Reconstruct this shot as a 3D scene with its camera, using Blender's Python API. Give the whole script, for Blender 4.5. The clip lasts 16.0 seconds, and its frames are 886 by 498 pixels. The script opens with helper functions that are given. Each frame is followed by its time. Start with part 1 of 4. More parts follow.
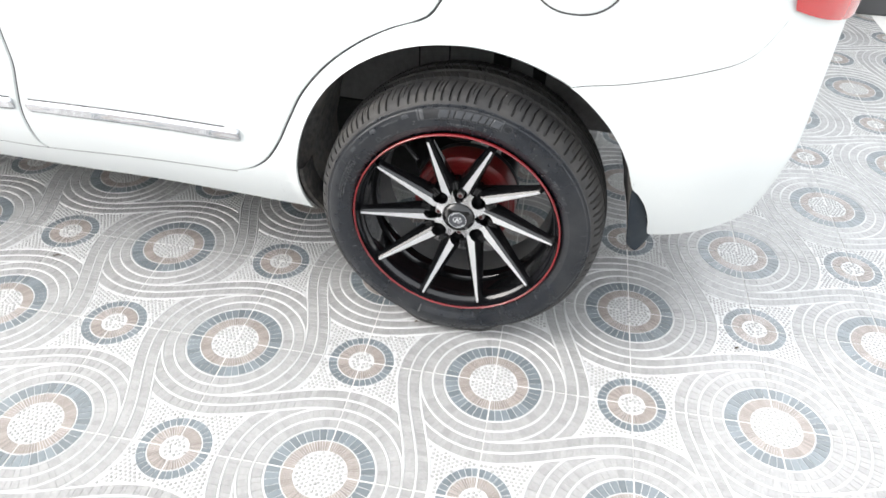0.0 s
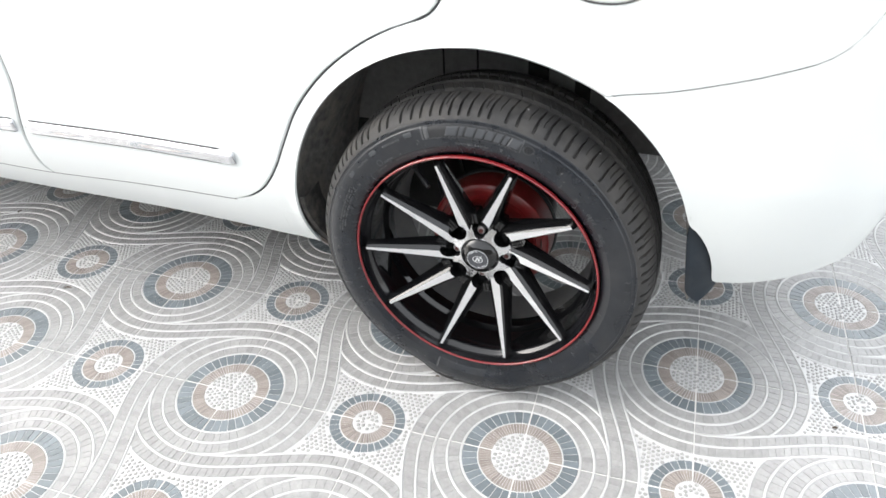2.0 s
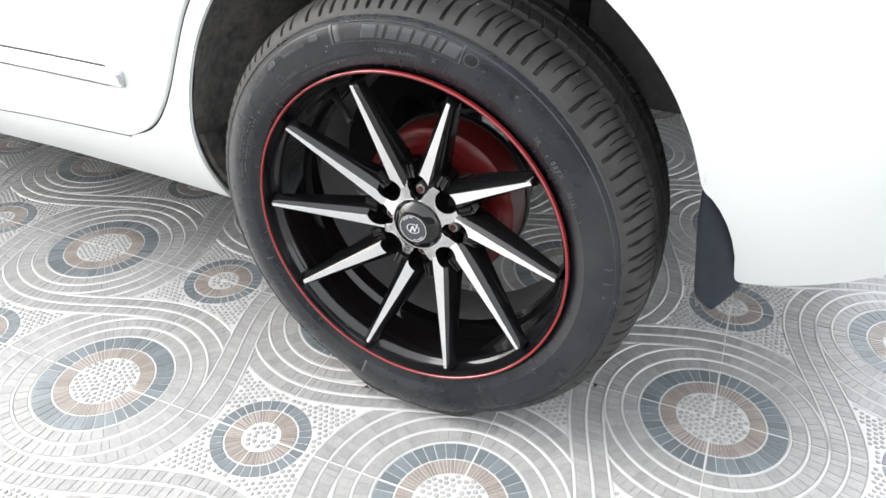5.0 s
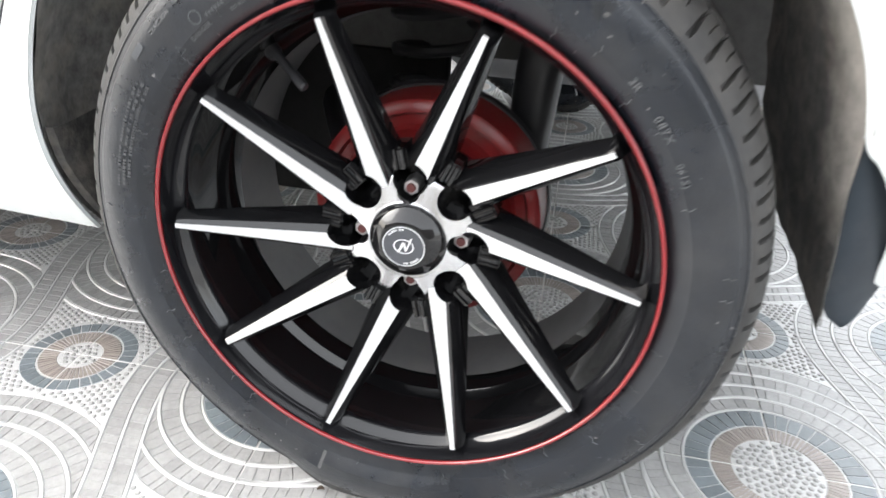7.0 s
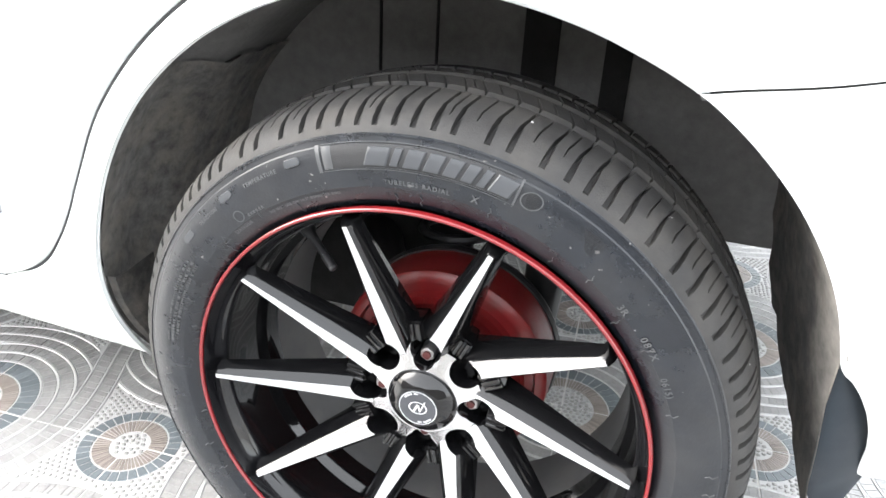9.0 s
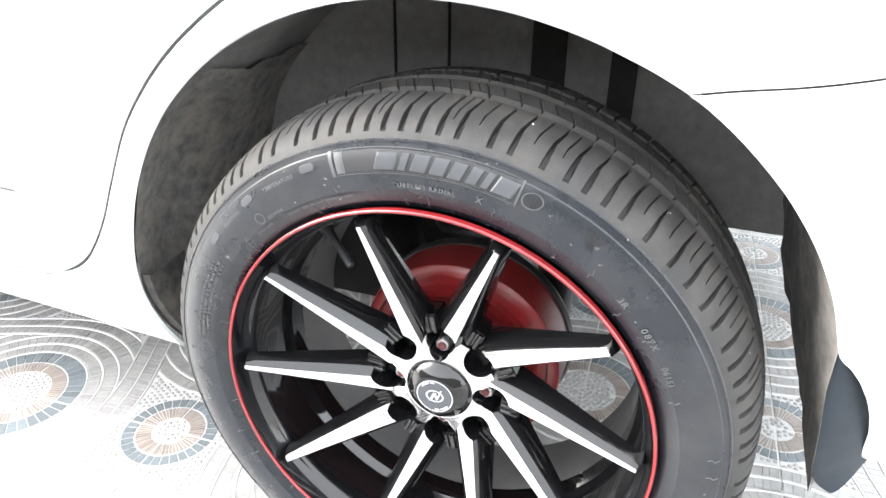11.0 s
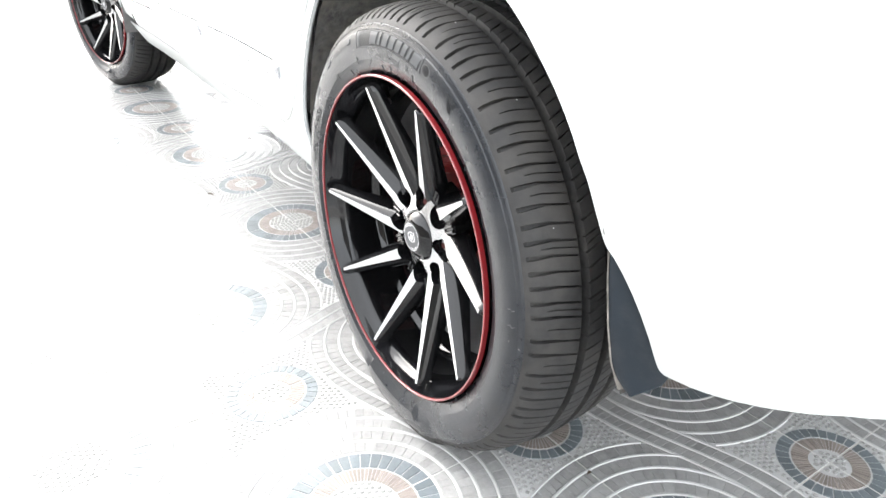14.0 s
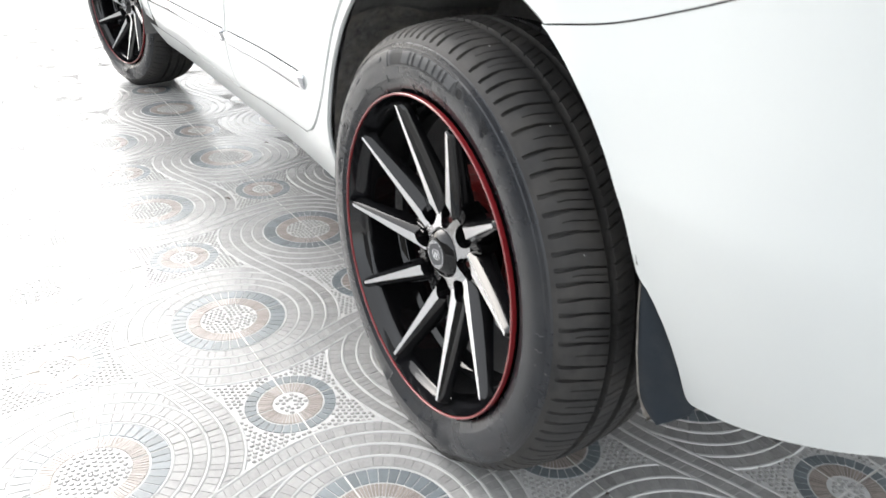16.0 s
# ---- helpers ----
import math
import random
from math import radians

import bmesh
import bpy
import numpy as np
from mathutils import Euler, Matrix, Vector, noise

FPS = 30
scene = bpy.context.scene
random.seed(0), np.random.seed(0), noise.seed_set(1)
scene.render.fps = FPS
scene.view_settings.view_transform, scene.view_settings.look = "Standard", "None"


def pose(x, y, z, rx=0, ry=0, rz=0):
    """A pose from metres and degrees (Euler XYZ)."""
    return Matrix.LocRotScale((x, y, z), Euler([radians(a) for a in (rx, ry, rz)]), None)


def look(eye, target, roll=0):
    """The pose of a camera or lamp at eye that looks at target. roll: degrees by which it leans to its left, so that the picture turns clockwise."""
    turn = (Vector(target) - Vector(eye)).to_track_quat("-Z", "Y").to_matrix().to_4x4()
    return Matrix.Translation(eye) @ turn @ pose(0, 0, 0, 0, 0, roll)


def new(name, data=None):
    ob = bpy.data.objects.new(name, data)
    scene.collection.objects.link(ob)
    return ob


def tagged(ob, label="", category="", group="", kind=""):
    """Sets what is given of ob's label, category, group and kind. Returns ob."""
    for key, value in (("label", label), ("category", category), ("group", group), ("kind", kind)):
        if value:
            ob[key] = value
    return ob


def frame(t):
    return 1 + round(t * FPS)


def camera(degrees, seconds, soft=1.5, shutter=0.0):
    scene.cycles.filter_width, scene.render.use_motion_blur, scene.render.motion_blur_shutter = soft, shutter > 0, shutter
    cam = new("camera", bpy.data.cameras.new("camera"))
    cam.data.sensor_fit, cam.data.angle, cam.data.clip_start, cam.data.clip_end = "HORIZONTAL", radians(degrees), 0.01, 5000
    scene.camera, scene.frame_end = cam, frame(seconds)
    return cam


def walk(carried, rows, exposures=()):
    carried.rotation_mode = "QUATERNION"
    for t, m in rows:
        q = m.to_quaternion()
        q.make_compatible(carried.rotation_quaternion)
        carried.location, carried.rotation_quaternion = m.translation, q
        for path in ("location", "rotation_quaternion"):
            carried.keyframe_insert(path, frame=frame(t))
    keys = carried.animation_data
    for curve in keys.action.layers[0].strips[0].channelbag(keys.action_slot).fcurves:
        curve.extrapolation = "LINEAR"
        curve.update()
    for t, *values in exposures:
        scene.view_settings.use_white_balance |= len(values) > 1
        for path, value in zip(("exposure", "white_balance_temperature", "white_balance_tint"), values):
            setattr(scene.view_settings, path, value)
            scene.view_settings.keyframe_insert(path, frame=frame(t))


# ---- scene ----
cam = camera(62.8, 16.0, shutter=0.5)
PATH = [
    (0, (0.946, -1.085, 1.215), (0.702, 0.469, -0.02), 2.3),
    (0.5, (0.962, -1.036, 1.195), (0.665, 0.541, 0.002), 0.3),
    (1, (0.99, -0.945, 1.169), (0.644, 0.629, -0.016), 1.2),
    (1.5, (1.025, -0.866, 1.125), (0.57, 0.7, -0.033), 0.9),
    (2, (1.057, -0.852, 1.077), (0.533, 0.693, -0.079), -2.3),
    (2.5, (1.096, -0.806, 0.996), (0.565, 0.763, -0.125), -2.6),
    (3, (1.136, -0.689, 0.896), (0.525, 0.885, -0.177), -1.9),
    (3.5, (1.142, -0.605, 0.832), (0.499, 0.957, -0.239), -1.0),
    (3.7, (1.143, -0.572, 0.825), (0.484, 0.961, -0.278), -1.0),
    (5.8, (1.134, -0.576, 0.791), (0.469, 0.973, -0.280), 0.5),
    (6, (1.110, -0.545, 0.787), (0.473, 1.010, -0.300), 1.5),
    (6.5, (1.016, -0.462, 0.741), (0.479, 1.144, -0.324), 3.4),
    (7, (0.909, -0.392, 0.613), (0.61, 1.344, -0.334), 2.9),
    (7.5, (0.875, -0.377, 0.576), (0.597, 1.387, -0.325), 3.5),
    (8, (0.875, -0.376, 0.581), (0.585, 1.369, -0.352), 3.5),
    (8.5, (0.901, -0.367, 0.674), (0.494, 1.393, -0.185), 3.1),
    (8.7, (0.916, -0.37, 0.755), (0.49, 1.373, -0.129), 3.3),
    (11, (0.957, -0.388, 0.796), (0.434, 1.285, -0.167), 0.5),
    (11.5, (0.953, -0.384, 0.794), (0.455, 1.293, -0.175), 1.2),
    (12, (1.003, -0.365, 0.79), (0.387, 1.27, -0.182), -0.8),
    (12.2, (1.05, -0.369, 0.792), (0.297, 1.194, -0.21), -0.8),
    (12.5, (1.177, -0.35, 0.788), (0.068, 0.968, -0.241), 3.0),
    (12.7, (1.214, -0.361, 0.778), (-0.007, 0.887, -0.208), 2.8),
    (13, (1.33, -0.362, 0.783), (-0.012, 0.787, -0.155), 2.5),
    (13.5, (1.501, -0.337, 0.752), (0.068, 0.715, -0.164), 2.5),
    (14, (1.534, -0.316, 0.741), (0.068, 0.705, -0.159), 0.6),
    (14.5, (1.542, -0.315, 0.74), (0.047, 0.678, -0.142), 0.4),
    (15, (1.544, -0.317, 0.742), (0.055, 0.678, -0.147), 0.7),
    (15.5, (1.543, -0.312, 0.742), (0.064, 0.691, -0.156), 1.1),
    (16, (1.513, -0.333, 0.762), (0.037, 0.676, -0.135), 1.8),
]
EXPOSE = [(0.0, 1.78), (2.0, 1.72), (3.0, 1.48), (3.5, 1.38), (6.0, 2.2), (7.0, 2.3), (8.0, 2.08), (8.7, 2.48), (11.0, 3.12), (12.0, 3.27), (12.5, 3.02), (13.0, 2.33), (14.0, 2.37), (15.0, 1.97), (16.0, 1.46)]
walk(cam, [(t, look(eye, target, roll)) for t, eye, target, roll in PATH], EXPOSE)

# ---- light ----
world = bpy.data.worlds.new("overcast_sky")
scene.world = world
world.use_nodes = True
wn = world.node_tree.nodes
sky = wn.new("ShaderNodeTexSky")
sky.sky_type = "NISHITA"
sky.sun_disc = False
sky.sun_elevation = radians(36)
sky.sun_rotation = radians(256)
sky.dust_density = 3.4
sky.air_density = 1.0
cloud = wn.new("ShaderNodeHueSaturation")          # a thin white overcast
cloud.inputs["Saturation"].default_value = 0.5
world.node_tree.links.new(sky.outputs[0], cloud.inputs["Color"])
veil = wn.new("ShaderNodeMix")                     # the even cloud cover
veil.data_type = "RGBA"
veil.inputs["Factor"].default_value = 0.55
veil.inputs["B"].default_value = (6.6, 6.7, 6.7, 1)
world.node_tree.links.new(cloud.outputs[0], veil.inputs["A"])
world.node_tree.links.new(veil.outputs["Result"], wn["Background"].inputs[0])
wn["Background"].inputs[1].default_value = 0.168
sun_data = bpy.data.lights.new("sun", "SUN")
sun_data.energy, sun_data.angle, sun_data.color = 0.6, radians(44), (1.0, 1.0, 1.0)
sun = new("sun", sun_data)
sun.matrix_world = look((-4.8, -1.2, 3.2), (0, 0, 0))

# ---- materials ----


def links(m):
    return m.node_tree.nodes, m.node_tree.links


def plain(name, color, rough=0.5, metal=0.0, coat=0.0, vary=0.0, scale=40.0, bump=0.0, bump_scale=300.0, dirt=None, dirt_scale=6.0, dirt_amount=0.5, island=0.0, obj=0.0, spec=0.5, coat_rough=0.04, speck=None, speck_scale=170.0, speck_from=0.70):
    """A surface with colour variation at two scales, fine relief and optional dirt."""
    m = bpy.data.materials.new(name)
    m.use_nodes = True
    n, l = links(m)
    b = n["Principled BSDF"]
    b.inputs["Roughness"].default_value = rough
    b.inputs["Metallic"].default_value = metal
    b.inputs["Coat Weight"].default_value = coat
    b.inputs["Coat Roughness"].default_value = coat_rough
    tc = n.new("ShaderNodeTexCoord")
    col = n.new("ShaderNodeRGB")
    col.outputs[0].default_value = (*color, 1)
    out = col.outputs[0]

    def bright(src, fac, lo, hi):
        mr = n.new("ShaderNodeMapRange")
        mr.inputs["To Min"].default_value, mr.inputs["To Max"].default_value = lo, hi
        l.new(fac, mr.inputs["Value"])
        h = n.new("ShaderNodeHueSaturation")
        l.new(src, h.inputs["Color"])
        l.new(mr.outputs[0], h.inputs["Value"])
        return h.outputs[0]

    def tex(sc, detail=5.0, roughness=0.6):
        t = n.new("ShaderNodeTexNoise")
        t.inputs["Scale"].default_value, t.inputs["Detail"].default_value = sc, detail
        t.inputs["Roughness"].default_value = roughness
        l.new(tc.outputs["Object"], t.inputs["Vector"])
        return t.outputs["Fac"]

    if vary:
        out = bright(out, tex(scale), 1 - vary, 1 + vary)
        out = bright(out, tex(scale / 9, 3.0), 1 - vary * 0.7, 1 + vary * 0.7)
    if island:
        g = n.new("ShaderNodeNewGeometry")
        out = bright(out, g.outputs["Random Per Island"], 1 - island, 1 + island)
    if obj:
        g = n.new("ShaderNodeObjectInfo")
        out = bright(out, g.outputs["Random"], 1 - obj, 1 + obj)
    if dirt:
        fac = tex(dirt_scale, 8.0, 0.7)
        mr = n.new("ShaderNodeMapRange")
        mr.inputs["From Min"].default_value, mr.inputs["From Max"].default_value = 0.45, 0.72
        mr.inputs["To Max"].default_value = dirt_amount
        l.new(fac, mr.inputs["Value"])
        mx = n.new("ShaderNodeMix")
        mx.data_type = "RGBA"
        l.new(mr.outputs[0], mx.inputs["Factor"])
        l.new(out, mx.inputs["A"])
        mx.inputs["B"].default_value = (*dirt, 1)
        out = mx.outputs["Result"]
        rr = n.new("ShaderNodeMapRange")
        rr.inputs["To Min"].default_value, rr.inputs["To Max"].default_value = rough, min(1.0, rough + 0.25)
        l.new(mr.outputs[0], rr.inputs["Value"])
        l.new(rr.outputs[0], b.inputs["Roughness"])
    if speck:
        mr = n.new("ShaderNodeMapRange")
        mr.inputs["From Min"].default_value, mr.inputs["From Max"].default_value = speck_from, speck_from + 0.03
        l.new(tex(speck_scale, 2.0, 0.5), mr.inputs["Value"])
        mx = n.new("ShaderNodeMix")
        mx.data_type = "RGBA"
        l.new(mr.outputs[0], mx.inputs["Factor"])
        l.new(out, mx.inputs["A"])
        mx.inputs["B"].default_value = (*speck, 1)
        out = mx.outputs["Result"]
    b.inputs["Specular IOR Level"].default_value = spec
    l.new(out, b.inputs["Base Color"])
    if bump:
        bn = n.new("ShaderNodeBump")
        bn.inputs["Strength"].default_value = bump
        bn.inputs["Distance"].default_value = 0.001
        l.new(tex(bump_scale, 4.0), bn.inputs["Height"])
        l.new(bn.outputs[0], b.inputs["Normal"])
    return m


PAINT = plain("white_car_paint", (0.60, 0.625, 0.62), 0.40, coat=0.5, vary=0.012, scale=14)
NEARBLACK = plain("near_black", (0.026, 0.026, 0.026), 0.95, vary=0.4, scale=60, spec=0.1)
SEAMGREY = plain("grey_seam", (0.09, 0.09, 0.09), 0.8, vary=0.2, scale=60)
SEAM = plain("seam_rubber", (0.05, 0.05, 0.052), 0.8, vary=0.2, scale=60)
RUBBER = plain("tyre_sidewall", (0.0068, 0.0088, 0.0125), 0.26, vary=0.7, scale=40, bump=0.3, bump_scale=420, dirt=(0.030, 0.0305, 0.032), dirt_scale=7, dirt_amount=0.7, spec=0.5, speck=(0.15, 0.145, 0.14), speck_scale=150, speck_from=0.735)
TREADRUB = plain("tyre_tread", (0.025, 0.0245, 0.0245), 0.6, vary=0.5, scale=70, bump=0.35, bump_scale=500, dirt=(0.066, 0.061, 0.055), dirt_scale=16, dirt_amount=0.6, spec=0.35)
HATCH = plain("ribbed_rubber", (0.009, 0.0095, 0.011), 0.6, vary=0.5, scale=900, bump=0.5, bump_scale=1500)
WORDGREY = plain("worn_raised_word", (0.07, 0.072, 0.075), 0.55, vary=0.3, scale=150)
LETTER = plain("raised_rubber", (0.055, 0.057, 0.060), 0.42, vary=0.15, scale=120)
BARGREY = plain("raised_name_bar", (0.042, 0.045, 0.050), 0.4, vary=0.2, scale=90)
GLOSS = plain("gloss_black_wheel_paint", (0.0045, 0.0045, 0.005), 0.045, coat=0.1, vary=0.2, scale=80, spec=0.45)
RIMBLACK = plain("black_rim_paint", (0.006, 0.006, 0.007), 0.07, vary=0.3, scale=70, spec=0.45)
INNERRIM = plain("dull_inner_rim", (0.10, 0.10, 0.102), 0.5, vary=0.25, scale=30, dirt=(0.16, 0.15, 0.14), dirt_scale=14, dirt_amount=0.5)
SATIN = plain("satin_black_metal", (0.02, 0.02, 0.022), 0.4, vary=0.3, scale=60)
POLISH = plain("machined_aluminium", (0.80, 0.80, 0.81), 0.36, metal=0.9, vary=0.06, scale=160, bump=0.06, bump_scale=1200)
REDRING = plain("red_rim_stripe", (0.18, 0.010, 0.013), 0.28, coat=0.5, vary=0.10, scale=90)
REDDRUM = plain("red_brake_paint", (0.19, 0.013, 0.014), 0.3, vary=0.22, scale=50, bump=0.3, bump_scale=160, dirt=(0.09, 0.035, 0.03), dirt_scale=22, dirt_amount=0.4)
STEEL = plain("dull_steel", (0.45, 0.45, 0.46), 0.4, metal=0.8, vary=0.2, scale=50)
CHROME = plain("chrome", (0.58, 0.59, 0.61), 0.09, metal=1.0, vary=0.02)
STUDRUST = plain("rusty_stud", (0.07, 0.014, 0.013), 0.6, vary=0.3, scale=200)
NUTSTEEL = plain("nut_steel", (0.42, 0.41, 0.41), 0.32, metal=0.85, vary=0.2, scale=90)
CAPGREY = plain("emblem_grey", (0.045, 0.048, 0.055), 0.4, vary=0.35, scale=900)
SILVER = plain("emblem_silver", (0.75, 0.76, 0.78), 0.3, metal=0.6)
FLAP = plain("slate_rubber", (0.016, 0.0215, 0.028), 0.5, vary=0.15, scale=50, spec=0.22, dirt=(0.06, 0.06, 0.062), dirt_scale=14, dirt_amount=0.35)
LINER = plain("wheel_liner_felt", (0.155, 0.153, 0.150), 0.9, vary=0.35, scale=75, bump=0.7, bump_scale=200, dirt=(0.11, 0.105, 0.10), dirt_scale=9, dirt_amount=0.5)
DIRTYFELT = plain("dirty_liner_felt", (0.13, 0.127, 0.122), 0.95, vary=1.0, scale=75, bump=1.0, bump_scale=130, dirt=(0.26, 0.235, 0.20), dirt_scale=26, dirt_amount=0.8)
DARKFELT = plain("dark_felt", (0.040, 0.039, 0.038), 0.95, vary=1.0, scale=70, bump=1.0, bump_scale=140, dirt=(0.15, 0.13, 0.11), dirt_scale=22, dirt_amount=0.7)
FELT = plain("grey_felt", (0.115, 0.112, 0.108), 0.95, vary=0.6, scale=60, bump=0.9, bump_scale=220, dirt=(0.08, 0.075, 0.07), dirt_scale=12, dirt_amount=0.4)
LINERDUST = plain("dusty_liner_edge", (0.27, 0.25, 0.225), 0.95, vary=0.9, scale=75, bump=1.0, bump_scale=140, dirt=(0.07, 0.062, 0.055), dirt_scale=24, dirt_amount=0.7)
UNDER = plain("pale_underbody", (0.30, 0.295, 0.285), 0.8, vary=0.2, scale=12, dirt=(0.10, 0.09, 0.08), dirt_scale=5)
GLASS = plain("tinted_glass", (0.02, 0.025, 0.025), 0.03, coat=0.5)
REDLENS = plain("red_lamp_lens", (0.40, 0.012, 0.014), 0.12, coat=1.0)
GLAZE = plain("tile_white_glaze", (0.50, 0.50, 0.496), 0.32, coat=0.9, coat_rough=0.27, vary=0.06, scale=30, bump=0.3, bump_scale=350)
STONE = plain("tile_grey_stone", (0.285, 0.283, 0.279), 0.34, coat=0.9, coat_rough=0.27, vary=0.26, scale=130, bump=1.0, bump_scale=220, island=0.12, obj=0.04, dirt=(0.36, 0.355, 0.34), dirt_scale=30, dirt_amount=0.5)
BLUE = plain("tile_blue_stone", (0.142, 0.164, 0.177), 0.34, coat=0.9, coat_rough=0.27, vary=0.20, scale=130, bump=0.7, bump_scale=280, island=0.2)
TAN = plain("tile_tan_stone", (0.262, 0.229, 0.207), 0.34, coat=0.9, coat_rough=0.27, vary=0.15, scale=150, bump=0.6, bump_scale=300, island=0.18)
PEBBLE = plain("tile_pebble", (0.34, 0.336, 0.325), 0.35, coat=0.9, coat_rough=0.27, island=0.18)
JOINT = plain("tile_joint", (0.27, 0.267, 0.26), 0.6, vary=0.2, scale=90)
GROUT = plain("white_grout", (0.62, 0.61, 0.59), 0.9, vary=0.12, scale=40)
DARKPLASTER = plain("dark_plaster", (0.20, 0.19, 0.175), 0.85, vary=0.15, scale=1.5, bump=0.4, bump_scale=70, dirt=(0.10, 0.09, 0.08), dirt_scale=1.2)
HUBMETAL = plain("turned_aluminium", (0.68, 0.68, 0.69), 0.24, metal=0.97, vary=0.12, scale=120, bump=0.08, bump_scale=900)
CONCRETE = plain("pale_concrete", (0.45, 0.44, 0.42), 0.9, vary=0.15, scale=3, bump=0.4, bump_scale=60)

WALLPAINT = plain("pale_wall_paint", (0.60, 0.61, 0.60), 0.8, vary=0.06, scale=2, bump=0.3, bump_scale=90)
SKIRT = plain("dark_skirting", (0.05, 0.05, 0.052), 0.5, vary=0.2, scale=20)


def dusted(name, mat, dust, y_out, y_in, z_low, z_high):
    """A copy of a felt with a pale drift of road dust along its outer edge."""
    m = mat.copy()
    m.name = name
    n, l = links(m)
    bs = n["Principled BSDF"]
    tc = n.new("ShaderNodeTexCoord")
    sep = n.new("ShaderNodeSeparateXYZ")
    l.new(tc.outputs["Object"], sep.inputs[0])
    t = n.new("ShaderNodeTexNoise")
    t.inputs["Scale"].default_value, t.inputs["Detail"].default_value, t.inputs["Roughness"].default_value = 26, 7, 0.7
    l.new(tc.outputs["Object"], t.inputs["Vector"])
    shift = n.new("ShaderNodeMath")
    shift.operation = "MULTIPLY_ADD"
    shift.inputs[1].default_value = 0.16
    l.new(t.outputs["Fac"], shift.inputs[0])
    l.new(sep.outputs["Y"], shift.inputs[2])
    across = n.new("ShaderNodeMapRange")
    for key, v in (("From Min", y_in + 0.08), ("From Max", y_out + 0.08), ("To Min", 0.0), ("To Max", 1.0)):
        across.inputs[key].default_value = v
    l.new(shift.outputs[0], across.inputs["Value"])
    rise = n.new("ShaderNodeMapRange")
    rise.inputs["From Min"].default_value, rise.inputs["From Max"].default_value = z_low, z_high
    l.new(sep.outputs["Z"], rise.inputs["Value"])
    both = n.new("ShaderNodeMath")
    both.operation = "MULTIPLY"
    l.new(across.outputs[0], both.inputs[0])
    l.new(rise.outputs[0], both.inputs[1])
    mx = n.new("ShaderNodeMix")
    mx.data_type = "RGBA"
    l.new(both.outputs[0], mx.inputs["Factor"])
    l.new(bs.inputs["Base Color"].links[0].from_socket, mx.inputs["A"])
    mx.inputs["B"].default_value = (*dust, 1)
    l.new(mx.outputs["Result"], bs.inputs["Base Color"])
    return m


PANELFELT = dusted("dusted_felt", DARKFELT, (0.24, 0.225, 0.205), 0.052, 0.128, 0.335, 0.40)


# ---- mesh helpers ----
def part(name, bm, material, parent=None, label="", smooth=35):
    """Links a bmesh (or a ready mesh) as one object."""
    if isinstance(bm, bmesh.types.BMesh):
        me = bpy.data.meshes.new(name)
        bm.to_mesh(me)
        bm.free()
    else:
        me = bm
    for m in material if isinstance(material, (list, tuple)) else [material]:
        me.materials.append(m)
    ob = new(name, me)
    if smooth:
        me.polygons.foreach_set("use_smooth", [True] * len(me.polygons))
        me.set_sharp_from_angle(angle=radians(smooth))
    if parent:
        ob.parent = parent
    if label:
        tagged(ob, label)
    return ob


def grid_bm(rows, close_u=False, close_v=False, bm=None):
    """Quads over rows of points."""
    bm = bm or bmesh.new()
    vs = [[bm.verts.new(p) for p in r] for r in rows]
    n, k = len(vs), len(vs[0])
    for i in range(n if close_v else n - 1):
        for j in range(k if close_u else k - 1):
            q = [vs[i][j], vs[i][(j + 1) % k], vs[(i + 1) % n][(j + 1) % k], vs[(i + 1) % n][j]]
            if len(set(q)) == 4:
                bm.faces.new(q)
    return bm


def lathe(profile, segs=96, bm=None, cx=0.0, cz=0.0, a0=0.0, a1=360.0):
    """Turns a profile of (radius, y) about the wheel's axis."""
    full = abs(a1 - a0) >= 359.9
    count = segs if full else segs + 1
    rows = []
    for i in range(count):
        a = radians(a0 + (a1 - a0) * i / segs)
        rows.append([(cx + r * math.cos(a), y, cz + r * math.sin(a)) for r, y in profile])
    return grid_bm(rows, close_v=full, bm=bm)


def box_bm(sx, sy, sz, at=(0, 0, 0), bev=0.0, bm=None, rot=None):
    tmp = bmesh.new()
    bmesh.ops.create_cube(tmp, size=1, matrix=Matrix.Diagonal((sx, sy, sz, 1)))
    if bev:
        bmesh.ops.bevel(tmp, geom=tmp.edges[:], offset=bev, segments=2, affect="EDGES")
    m = Matrix.Translation(at) @ (rot or Matrix.Identity(4))
    bmesh.ops.transform(tmp, matrix=m, verts=tmp.verts[:])
    if bm is None:
        return tmp
    me = bpy.data.meshes.new("tmp")
    tmp.to_mesh(me)
    tmp.free()
    bm.from_mesh(me)
    bpy.data.meshes.remove(me)
    return bm


